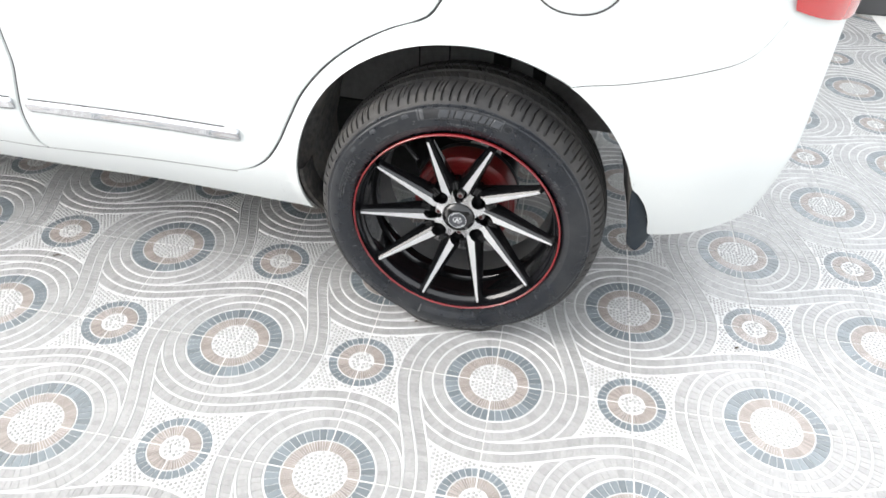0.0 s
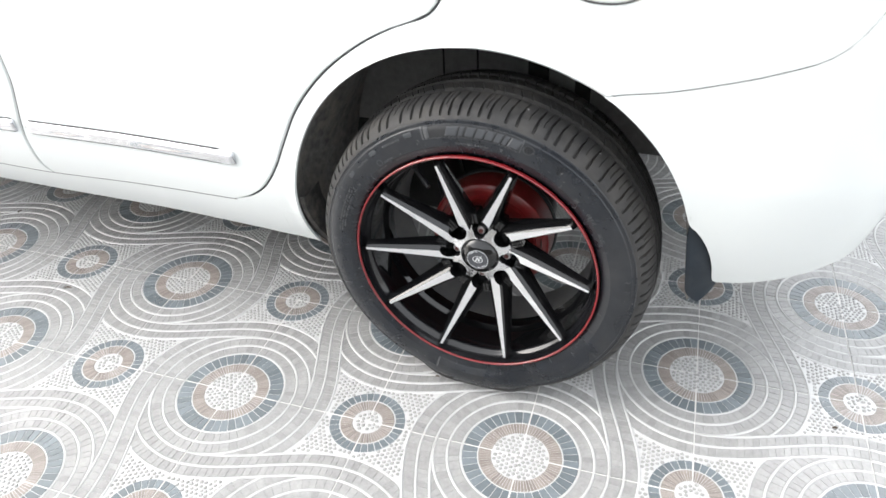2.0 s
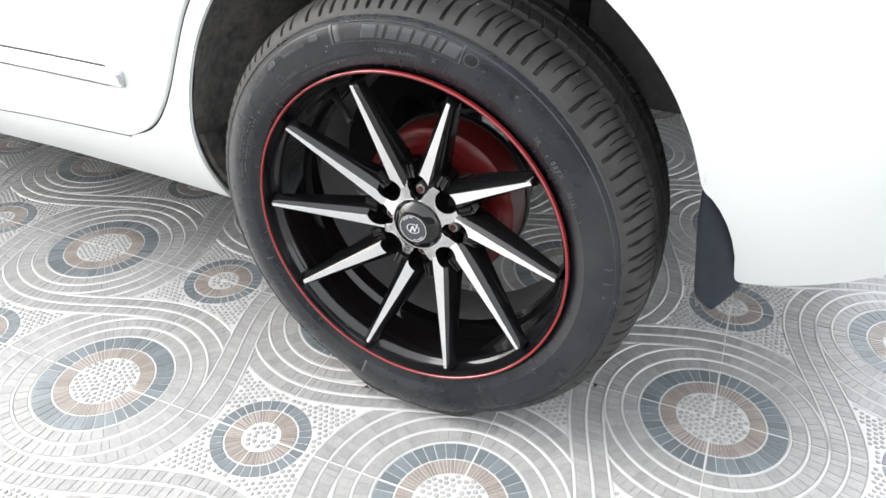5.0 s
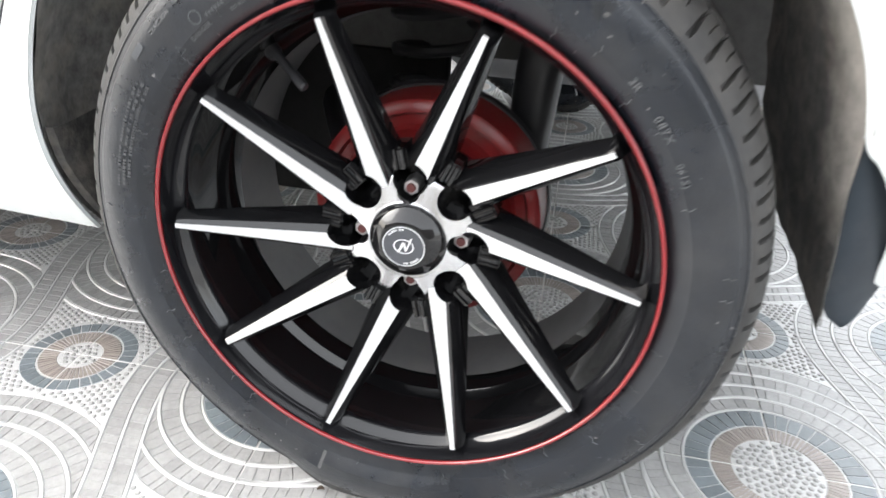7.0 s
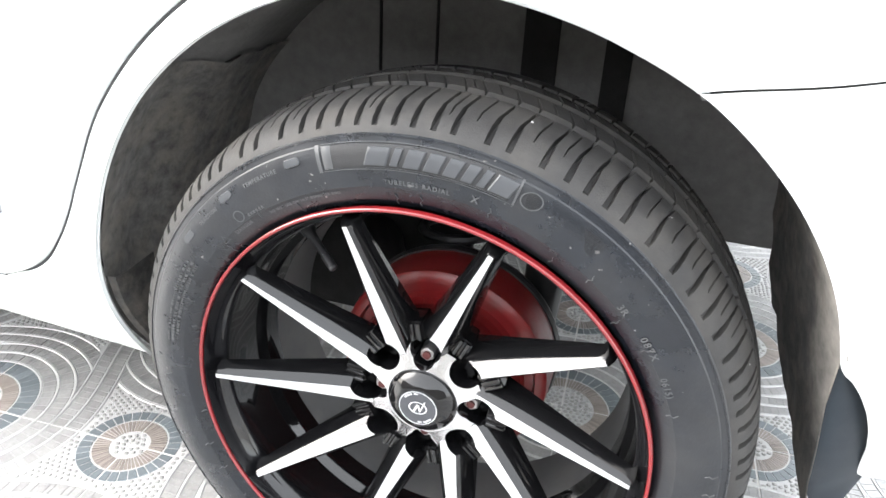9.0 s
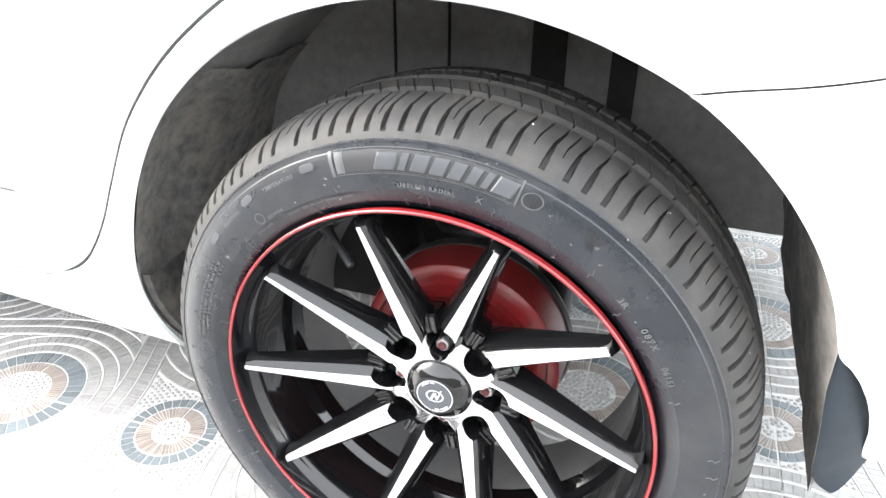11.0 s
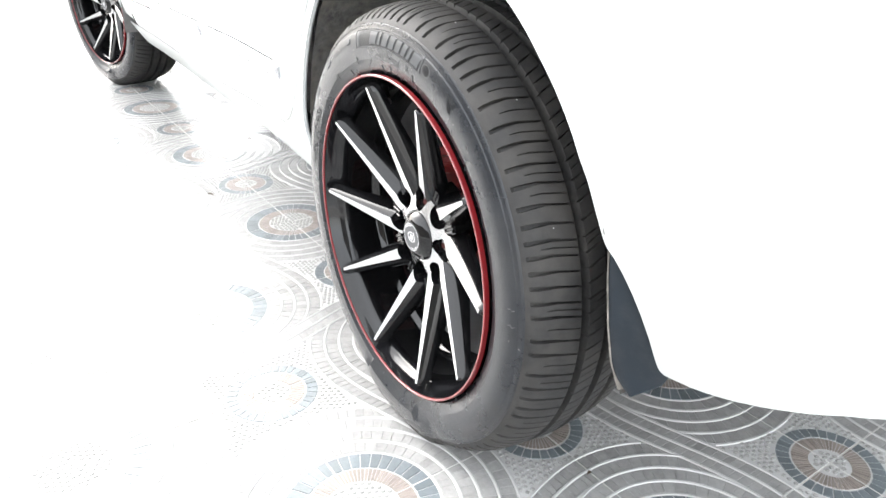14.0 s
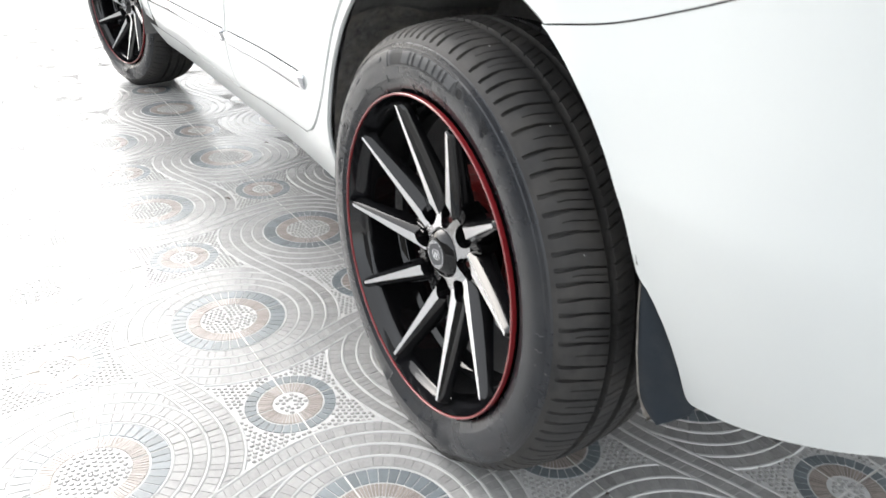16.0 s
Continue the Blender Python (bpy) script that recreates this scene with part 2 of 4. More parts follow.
def tube(points, radius, segs=12, bm=None):
    """A round bar along points."""
    rows = []
    pts = [Vector(p) for p in points]
    for i, p in enumerate(pts):
        d = (pts[min(i + 1, len(pts) - 1)] - pts[max(i - 1, 0)]).normalized()
        side = d.cross(Vector((0, 0, 1)) if abs(d.z) < 0.9 else Vector((1, 0, 0))).normalized()
        up = side.cross(d)
        r = radius[i] if isinstance(radius, (list, tuple)) else radius
        rows.append([p + r * (side * math.cos(2 * math.pi * k / segs) + up * math.sin(2 * math.pi * k / segs)) for k in range(segs)])
    bm = grid_bm(rows, close_u=True, bm=bm)
    bm.verts.ensure_lookup_table()
    n = len(bm.verts)
    bm.faces.new(bm.verts[n - segs:n])
    bm.faces.new(bm.verts[n - segs * len(rows):n - segs * (len(rows) - 1)])
    bmesh.ops.recalc_face_normals(bm, faces=bm.faces[:])
    return bm


def along(poly, v, key=1, val=0):
    """Reads a polyline of pairs: the value at v, between its points."""
    for a, b in zip(poly, poly[1:]):
        if (a[key] - v) * (b[key] - v) <= 0 and a[key] != b[key]:
            f = (v - a[key]) / (b[key] - a[key])
            return a[val] + f * (b[val] - a[val])
    return poly[0][val] if abs(poly[0][key] - v) < abs(poly[-1][key] - v) else poly[-1][val]

# ---- the car ----
WZ = 0.3106           # height of the wheel's axle
BASE = 2.40           # from axle to axle
ARCH_Z, ARCH_R = 0.350, 0.356
car = new("car")
car.matrix_world = pose(0.7778, 0.1271, 0, 0, 0, -2.54)
tagged(car, "white hatchback car with black alloy wheels, parked on patterned tiles", "car")


# plan line of the body's flank: straight, then round the rear corner
def flank_table():
    pts, x, y, u, du = [], -3.2, 0.03, -3.2, 0.01
    while u < 1.5:
        turn = 0.0
        if u > 0.36:
            f = min(1.0, (u - 0.36) / 0.50)
            turn = radians(90) * f * f * (3 - 2 * f)
        pts.append((u, x, y + inset(u)))
        x, y, u = x + du * math.cos(turn), y + du * math.sin(turn), u + du
    return pts


def smooth_step(f):
    f = max(0.0, min(1.0, f))
    return f * f * (3 - 2 * f)


def inset(u):
    """How far the doors stand inside the swell of the rear wheel arch."""
    return 0.020 * smooth_step((-0.28 - u) / 0.55) - 0.010 * smooth_step((-1.6 - u) / 0.5)


FLANK = flank_table()


ARCH_DROP = [(8, 0.005), (17, 0.0035), (25, 0.001), (32, 0.0), (40, 0.0), (55, 0.0015), (65, 0.006), (75, 0.008), (85, 0.0085), (95, 0.008), (105, 0.006), (115, 0.004), (125, 0.002), (140, 0.0)]


def arch_r(deg):
    """Radius of the wheel arch's lip, a little flattened over the top."""
    return ARCH_R - float(np.interp(deg, [a for a, d in ARCH_DROP], [d for a, d in ARCH_DROP]))


ARCH_EDGE = [(arch_r(a) * math.cos(radians(a)), ARCH_Z + arch_r(a) * math.sin(radians(a))) for a in range(0, 91)]


def skin(u, z, out=0.0):
    """A point of the car's near flank from its length along the body and its height."""
    i = max(0, min(len(FLANK) - 2, int((u + 3.2) / 0.01)))
    (u0, x0, y0), (u1, x1, y1) = FLANK[i], FLANK[i + 1]
    f = (u - u0) / 0.01
    x, y = x0 + f * (x1 - x0), y0 + f * (y1 - y0)
    nx, ny = (y1 - y0) / 0.01, -(x1 - x0) / 0.01
    tuck = 0.0
    if z < 0.41:
        tuck = 1.8 * (0.41 - z) ** 2
    if u > 0.20 and z < 0.52:
        d = 0.52 - z
        tuck = max(tuck * (1 - min(1.0, (u - 0.20) / 0.12)), (0.12 * d + 0.70 * d * d) * min(1.0, (u - 0.20) / 0.12))
    if z > 0.86:
        tuck += 0.25 * (z - 0.86) ** 2 + 0.1 * (z - 0.86)
    k = out - tuck
    return (x + nx * k, y + ny * k, z)


DOOR_CUT = [(-0.5569, 0.3296), (-0.5094, 0.3396), (-0.4704, 0.3541), (-0.4358, 0.3775), (-0.411, 0.406), (-0.3886, 0.4421), (-0.3641, 0.492), (-0.3267, 0.5606), (-0.2685, 0.6279), (-0.1985, 0.682), (-0.1326, 0.7173), (-0.0827, 0.7359), (-0.0597, 0.7576), (-0.0427, 0.7922), (-0.0276, 0.8416), (-0.0071, 0.951)]
FRONT_CUT = [(-0.9938, 0.3259), (-1.0224, 0.3552), (-1.0286, 0.3976), (-1.0286, 0.4479), (-1.0163, 0.5083), (-1.0082, 0.5485), (-1.0102, 0.609), (-1.0162, 0.74), (-1.0251, 0.9523)]
SEAM_LINE = [(0.1955, 0.6462), (0.2797, 0.6598), (0.3665, 0.6841), (0.4253, 0.7046), (0.4702, 0.7232), (0.5022, 0.7528), (0.5354, 0.8141), (0.5594, 0.8889)]
GAP = 0.0019


def smooth_line(pts, k=5):
    """More points along a line, on a curve through those given."""
    out = []
    for i in range(len(pts) - 1):
        p0, p1, p2, p3 = (pts[max(0, min(len(pts) - 1, i + d))] for d in (-1, 0, 1, 2))
        for j in range(k):
            t = j / k
            out.append(tuple(0.5 * (2 * b + (c - a) * t + (2 * a - 5 * b + 4 * c - e) * t * t + (3 * b - a - 3 * c + e) * t ** 3) for a, b, c, e in zip(p0, p1, p2, p3)))
    return out + [pts[-1]]


DOOR_CUT, FRONT_CUT, SEAM_LINE = smooth_line(DOOR_CUT), smooth_line(FRONT_CUT), smooth_line(SEAM_LINE)


def face_out(bm):
    """Turns a skin's faces to the outside of the near flank."""
    bm.normal_update()
    if sum(f.normal.y * f.calc_area() for f in bm.faces) > 0:
        bmesh.ops.reverse_faces(bm, faces=bm.faces[:])
    return bm


def low(u):
    """How far the doors' lower edge drops towards the front."""
    return -0.066 * max(0.0, min(0.55, -0.48 - u))


def panel_rows(z0, z1, left, right, nz=40, nx=40, power=1.0, drop="bottom", rolled=True):
    rows = []
    for i in range(nz + 1):
        z = z0 + (z1 - z0) * (i / nz) ** power
        a, b = left(z), right(z)
        row = []
        stops = [(a, -0.005), (a + 0.0009, -0.0016)] + [(a + 0.0028 + (b - a - 0.0056) * j / nx, 0.0) for j in range(nx + 1)] + [(b - 0.0009, -0.0016), (b, -0.005)]
        if not rolled:
            stops = [(a + (b - a) * j / nx, 0.0) for j in range(nx + 1)]
        for u, roll in stops:
            lo, hi = (z0 + low(u), z1) if drop == "bottom" else (z0 + 0.4 * low(u), z1 + low(u))
            row.append(skin(u, lo + (hi - lo) * (z - z0) / (z1 - z0), roll))
        rows.append(row)
    return face_out(grid_bm(rows))


def arch_panel(cx, a0, a1, outer, n=120, m=14, rolled=True):
    """A skin round a wheel arch, from the arch's lip out to the line outer(angle)."""
    rows = []
    for i in range(n + 1):
        a = radians(a0 + (a1 - a0) * i / n)
        c, s = math.cos(a), math.sin(a)
        ar = arch_r(a0 + (a1 - a0) * i / n)
        ro = max(outer(a), ar + 0.004)
        row = []
        # the rolled lip, then the skin
        edge_y = skin(cx + ar * c, ARCH_Z + ar * s)[1]
        row.append((cx + (ar + 0.001) * c, edge_y + 0.0010, ARCH_Z + (ar + 0.001) * s))
        row.append((cx + (ar - 0.001) * c, edge_y - 0.0025, ARCH_Z + (ar - 0.001) * s))
        for j in range(m + 1):
            f = (j / m) ** 1.6
            r = ar + (ro - ar) * f
            p = skin(cx + r * c, ARCH_Z + r * s, 0.007 * max(0.0, 1 - (r - ar) / 0.03) ** 2 - (0.003 if j == 0 else 0))
            row.append(p)
        if rolled and ro > ar + 0.02 and ARCH_Z + ro * s > 0.344:
            # the outer edge rolls into the gap
            row[-1] = skin(cx + (ro - 0.0028) * c, ARCH_Z + (ro - 0.0028) * s)
            row += [skin(cx + (ro - 0.0009) * c, ARCH_Z + (ro - 0.0009) * s, -0.0016), skin(cx + ro * c, ARCH_Z + ro * s, -0.005)]
        elif rolled:
            row += [row[-1], row[-1]]
        rows.append(row)
    return face_out(grid_bm(rows))


def ray_line(poly, a, cx=0.0):
    """How far from the arch's centre a ray at this angle meets a polyline."""
    d = (math.cos(a), math.sin(a))
    best = None
    for (x0, z0), (x1, z1) in zip(poly, poly[1:]):
        px, pz, qx, qz = x0 - cx, z0 - ARCH_Z, x1 - x0, z1 - z0
        den = d[0] * qz - d[1] * qx
        if abs(den) < 1e-9:
            continue
        r = (px * qz - pz * qx) / den
        f = (px * d[1] - pz * d[0]) / den
        if r > 0 and -1e-6 <= f <= 1 + 1e-6:
            best = r if best is None else min(best, r)
    return best


TOP = 0.96
q_poly = [(-0.33, 0.2505), (-0.405, 0.2505), (-0.405, 0.3305), (-0.513, 0.3305), (-0.5085, 0.3395)] + [(x + GAP, z - GAP * 0.6) for x, z in DOOR_CUT[10:]] + [(0.60, TOP)]
seam_angle = math.degrees(math.atan2(SEAM_LINE[0][1] - ARCH_Z, SEAM_LINE[0][0]))


def flare(u, z):
    """The slight outward swell of the skin beside the arch's lip."""
    return 0.007 * max(0.0, 1 - max(0.0, math.hypot(u, z - ARCH_Z) - ARCH_R) / 0.03) ** 2 * max(0.0, min(1.0, (z - 0.50) / 0.10))


def columns(us, lower, upper, nz, lip=False, bm=None):
    """A skin of upright columns between two lines, with a rolled lip below where asked."""
    rows = []
    for u in us:
        a, b = lower(u), upper(u)
        row = []
        if lip:
            p = skin(u, a + 0.001)
            row += [(p[0] + 0.002, p[1] + 0.007, p[2] + 0.002), (p[0] + 0.0005, p[1] + 0.003, p[2])]
        row += [skin(u, a + (b - a) * k / nz, flare(u, a + (b - a) * k / nz)) for k in range(nz + 1)]
        rows.append(row)
    return grid_bm(rows, bm=bm)


# rear quarter: sill end, round the arch, up to the shoulder and over the bumper seam
quarter = arch_panel(0.0, 195.3, seam_angle, lambda a: ray_line(q_poly, a) or ARCH_R + 0.03, n=170, m=20)
slope = math.tan(radians(seam_angle))
us = [SEAM_LINE[0][0] + (0.56 - SEAM_LINE[0][0]) * k / 60 for k in range(61)]
columns(us, lambda u: along(SEAM_LINE, u, 0, 1) + GAP * 0.48, lambda u: max(along(SEAM_LINE, u, 0, 1) + GAP * 0.481, min(TOP, ARCH_Z + slope * u)), 16, bm=quarter)
body = part("body", face_out(quarter), PAINT, car, "white painted rear quarter panel")
# bumper: from the arch round the corner to the tail
BUMP_LOW = [(0.3375, 0.4522), (0.3419, 0.442), (0.3464, 0.4361), (0.3534, 0.4307), (0.3633, 0.418), (0.3737, 0.4), (0.3825, 0.3786), (0.3899, 0.3511), (0.393, 0.3275), (0.3956, 0.3155), (0.4022, 0.3123), (0.4506, 0.3218), (0.5024, 0.3361), (0.5911, 0.3599), (0.72, 0.374), (1.5, 0.386)]
arch_us = [arch_r(a) * math.cos(radians(a)) for a in np.linspace(seam_angle, 19.5, 40)]
tail_us = [0.338 + 0.064 * k / 44 for k in range(1, 45)] + [0.402 + (1.45 - 0.402) * (k / 60) for k in range(1, 61)]


def bump_low(u):
    if u < 0.338:
        return along(ARCH_EDGE, u, 0, 1)
    return along(BUMP_LOW, u, 0, 1)


def bump_high(u):
    return max(bump_low(u) + 0.001, (along(SEAM_LINE, u, 0, 1) if u < 0.56 else 0.90) - GAP * 0.48)


bumper = part("rear_bumper", face_out(columns(arch_us + tail_us, bump_low, bump_high, 40, lip=True)), PAINT, car, "white painted plastic rear bumper")
part("rear_door", panel_rows(0.3395, TOP, lambda z: along(FRONT_CUT, z) + GAP, lambda z: along(DOOR_CUT, z) - GAP, 60, 50, 1.5), PAINT, car, "white painted rear door")
part("front_door", panel_rows(0.3395, TOP, lambda z: -1.93 + 0.02 * math.sin(6 * z), lambda z: along(FRONT_CUT, z) - GAP * 1.8, 50, 50, 1.5), PAINT, car, "white painted front door")
part("sill", panel_rows(0.2505, 0.3375, lambda z: -2.045 + 1.05 * (0.3375 - z), lambda z: -0.4051, 8, 60, 1.0, "top", False), PAINT, car, "white painted sill")
f_poly = [(-2.04, 0.302), (-1.9345, 0.302), (-1.935, TOP), (-3.0, TOP), (-3.0, 0.20)]
part("front_wing", arch_panel(-BASE, -3.6, 196.0, lambda a: ray_line(f_poly, a, -BASE) or ARCH_R + 0.03, n=120, m=14), PAINT, car, "white painted front wing")
# dark seals behind the panel seams
for poly in (DOOR_CUT, FRONT_CUT, SEAM_LINE, [(-0.509 - 1.391 * k / 60, 0.3385 + low(-0.509 - 1.391 * k / 60)) for k in range(61)]):
    rows = []
    for k, (x, z) in enumerate(poly):
        (x0, z0), (x1, z1) = poly[max(k - 1, 0)], poly[min(k + 1, len(poly) - 1)]
        d = Vector((x1 - x0, z1 - z0)).normalized() * 0.008
        rows.append([skin(x + d[1], z - d[0], -0.0062), skin(x, z, -0.0045), skin(x - d[1], z + d[0], -0.0062)])
    part("seam_seal", grid_bm(rows), SEAMGREY if poly is SEAM_LINE else SEAM, car, "dark seal in a panel gap", smooth=0)

# fuel filler flap: a rounded lid with a dark gap round it
def fuel_loop(r, out):
    pts = []
    for i in range(72):
        a = 2 * math.pi * i / 72
        c, s = math.cos(a), math.sin(a)
        k = (abs(c) ** 2.3 + abs(s) ** 2.3) ** (-1 / 2.3)
        pts.append(skin(0.1813 + (0.0815 + r) * k * c, 0.8586 + (0.083 + r) * k * s, out))
    return pts


bm = grid_bm([fuel_loop(-0.07, 0.0016), fuel_loop(-0.03, 0.0016), fuel_loop(-0.004, 0.0015), fuel_loop(-0.0015, 0.0006)], close_u=True)
bm.faces.new(bm.verts[:72] if bm.verts.ensure_lookup_table() is None else [])
part("fuel_flap", face_out(bm), PAINT, car, "white painted fuel flap")
part("fuel_gap", face_out(grid_bm([fuel_loop(-0.0015, 0.0009), fuel_loop(0.0018, 0.0009)], close_u=True)), SEAM, car, "dark gap round the fuel flap")


# chrome strips along the doors
def strip_z(x):
    """Height of the strip's middle line."""
    return 0.4265 + 0.0115 * (x + 1.0) / 0.52


def moulding(x0, x1):
    rows = []
    n = 70
    for i in range(n + 1):
        x = x0 + (x1 - 0.03 - x0) * i / 40 if i <= 40 else x1 - 0.03 * (1 - (i - 40) / (n - 40)) ** 1.5
        d, e = min(1.0, (x1 - x) / 0.010), min(1.0, (x1 - x) / 0.005)
        half = 0.0105 + 0.0040 * math.sqrt(max(0.0, 1 - (1 - d) ** 2))
        bulge = 0.0115 * math.sqrt(max(0.0, 1 - (1 - e) ** 2))
        zc = strip_z(x)
        row = []
        for j in range(15):
            g = -1 + 2 * j / 14
            row.append(skin(x, zc + half * g + 0.002 * (1 - abs(g)), 0.0004 + bulge * (1 - max(0.0, (g - 0.55) / 0.45) ** 2.5) * (0.30 + 0.70 * min(1.0, (g + 1) / 1.55) ** 0.8) * min(1.0, (g + 1.02) / 0.10)))
        rows.append(row)
    return face_out(grid_bm(rows))


def shade_line(x0, x1, side):
    """A thin dark line painted for shade along a strip's upper (side 1) or lower (side -1) edge."""
    rows = []
    for k in range(41):
        x = x0 + (x1 - x0) * k / 40
        zc = strip_z(x)
        row = [skin(x, zc + side * 0.0140, 0.0010), skin(x, zc + side * 0.0144, 0.0022), skin(x, zc + side * 0.0156, 0.0020), skin(x, zc + side * 0.0160, -0.0005)]
        rows.append(row if side > 0 else row[::-1])
    return face_out(grid_bm(rows))


# the shadow at the strips' edges is put in as dark lines
for x0, x1 in ((-1.0, -0.515), (-1.92, -1.048)):
    for side in (1, -1):
        part("moulding_gasket", shade_line(x0, x1, side), SEAM, car, "thin dark line painted for the shade beside the chrome strip")
part("door_moulding", moulding(-1.003, -0.479), CHROME, car, "chrome strip along the rear door")
part("door_moulding", moulding(-1.92, -1.040), CHROME, car, "chrome strip along the front door")

# tail lamp on the corner
rows = []
for i in range(13):
    z = 0.0
    rows.append([skin(0.530 - 0.06 * (i / 12) + 0.24 * j / 10, 0.770 + 0.045 * (1 - j / 10) ** 2 + 0.02 * (j / 10) ** 2 + 0.26 * i / 12, 0.006 + 0.012 * math.sin(math.pi * j / 10) * math.sin(math.pi * min(1, 0.15 + i / 12))) for j in range(11)])
part("tail_lamp", face_out(grid_bm(rows)), REDLENS, car, "red tail lamp lens")

# the rest of the shell: shoulders, roof, glass, tail, far flank, floor pan
stations = [(-3.02, 0.55, 0.80), (-2.85, 0.40, 0.86), (-2.30, 0.36, 0.95), (-1.75, 0.36, 1.02), (-1.15, 0.36, 1.46), (-0.4, 0.36, 1.50), (0.20, 0.36, 1.44), (0.50, 0.42, 1.08), (0.66, 0.5, 0.965)]
rows = []
for x, inset, top in stations:
    w = 1.66
    lean = 0.05 + 0.18 * max(0.0, (top - 1.0) / 0.5)
    end = 0.10 if x in (-3.02, 0.66) else 0.0
    rows.append([(x, 0.05 + end, 0.945), (x, 0.075 + end, 0.96), (x, 0.03 + lean + end, 0.97 + 0.7 * (top - 0.97)), (x, 0.16 + lean, top), (x, w / 2, top + 0.03), (x, w - 0.16 - lean, top), (x, w - 0.03 - lean - end, 0.97 + 0.7 * (top - 0.97)), (x, w - 0.075 - end, 0.96), (x, w - 0.03 - end, 0.80), (x, w - 0.03 - end, 0.45), (x, w - 0.10 - end, 0.27)])
bm = grid_bm(rows)
for end in (0, len(rows) - 1):
    k = len(rows[0])
    bm.verts.ensure_lookup_table()
    bm.faces.new([bm.verts[end * k + j] for j in range(k)])
bmesh.ops.recalc_face_normals(bm, faces=bm.faces[:])
part("shell", bm, PAINT, car, "white painted roof and far flank")
rows = []
for x, z in ((-1.70, 1.03), (-1.22, 1.36), (-0.4, 1.42), (0.2, 1.36), (0.5, 1.08)):
    rows.append([(x, 0.060, 0.99), (x, 0.085 + 0.09 * (z - 1.0) / 0.4, 0.99 + 0.85 * (z - 0.99))])
part("side_glass", face_out(grid_bm(rows)), GLASS, car, "dark tinted side glass")
# tail panel behind the bumper and floor pan
part("tailgate", box_bm(0.02, 1.2, 0.52, (0.655, 0.83, 0.72), 0.008), PAINT, car, "white painted tailgate")
# underbody kept pale to bounce light onto the floor below it
for name, size, at in (("floor_pan", (1.55, 1.30, 0.03), (-1.2, 0.83, 0.275)), ("boot_floor", (0.24, 1.16, 0.03), (0.54, 0.83, 0.56)), ("front_bulkhead", (0.03, 1.46, 0.60), (-0.47, 0.83, 0.64)), ("axle_tunnel", (0.95, 1.0, 0.03), (0.0, 0.85, 0.60)), ("sill_beam", (1.45, 0.03, 0.06), (-1.18, 0.11, 0.315))):
    part(name, box_bm(*size, at, 0.008), UNDER, car, "pale underbody panel with dark dirt")

part("wheel_house_wall", box_bm(0.811, 0.02, 0.565, (-0.0845, 0.318, 0.6975), 0.004), LINER, car, "dark felt-covered wall of the wheel house")
part("wheel_house_side", box_bm(0.46, 0.02, 0.20, (-0.26, 0.3185, 0.317), 0.004), NEARBLACK, car, "dark lower wall of the wheel house")

# wheel-house liner: felt over the tyre, its dusty rear edge, and painted slot shade
def liner(cx, a0, a1, r_of, y0, y1, mat, label, name="wheel_liner", wob=0.004, n=80):
    rows = []
    for i in range(n + 1):
        a = radians(a0 + (a1 - a0) * i / n)
        row = []
        # below the belly line the edge follows the body inwards
        ya = max(y0, skin(-0.35, ARCH_Z + ARCH_R * math.sin(a))[1] + 0.006) if a > 3.0 else y0
        for j in range(9):
            y = ya + (y1(math.degrees(a)) - ya) * j / 8
            r = r_of(math.degrees(a), j / 8) + wob * noise.noise(Vector((6 * a, 30 * y, 1.7)))
            row.append((cx + r * math.cos(a), y, ARCH_Z + r * math.sin(a)))
        rows.append(row)
    return part(name, grid_bm(rows), mat, car, label)


def inner_edge(a):
    return 0.31


def deep(a, f):
    return arch_r(a) + 0.010 + 0.016 * math.sin(math.pi * min(1, f * 2)) - 0.016 * max(0.0, min(1.0, (a - 188) / 14))


liner(0.0, 63.2, 141, deep, 0.040, inner_edge, LINER, "black felt wheel-house liner, dusty")
liner(0.0, 140, 203, lambda a, f: deep(a, f) - 0.004, 0.041, inner_edge, DIRTYFELT, "black felt front part of the liner, caked with dirt", wob=0.007)
liner(0.0, 34, 63.2, lambda a, f: deep(a, f) - 0.004, 0.042, inner_edge, FELT, "grey felt rear part of the liner")

def blend(table, z):
    """Reads a table of (height, value) with the greatest height first."""
    for (z0, v0), (z1, v1) in zip(table, table[1:]):
        if z >= z1:
            return v0 + (v1 - v0) * max(0.0, min(1.0, (z0 - z) / (z0 - z1)))
    return table[-1][1]


PANEL_IN = [(0.52, 0.31), (0.31, 0.308), (0.285, 0.300), (0.272, 0.272), (0.257, 0.235)]


FLAP_Y = [(0.449, 0.0475), (0.4, 0.0525), (0.352, 0.0544), (0.308, 0.0609), (0.276, 0.0687), (0.243, 0.0708)]


def panel_x(y, z):
    """How far back the rear lining stands at this depth and height."""
    base = along(ARCH_EDGE, z, 1, 0) if z > ARCH_Z else ARCH_R + 0.06 * (ARCH_Z - z)
    fade = max(0.0, min(1.0, (z - 0.27) / 0.13)) * max(0.0, min(1.0, (0.56 - z) / 0.10))
    tuck_in = 0.006 * max(0.0, 1 - (y - 0.038) / 0.03)
    return base + tuck_in - 0.001 - 0.028 * fade * (y - 0.05) / 0.25 + 0.003 * noise.noise(Vector((25 * y, 18 * z, 3.1)))


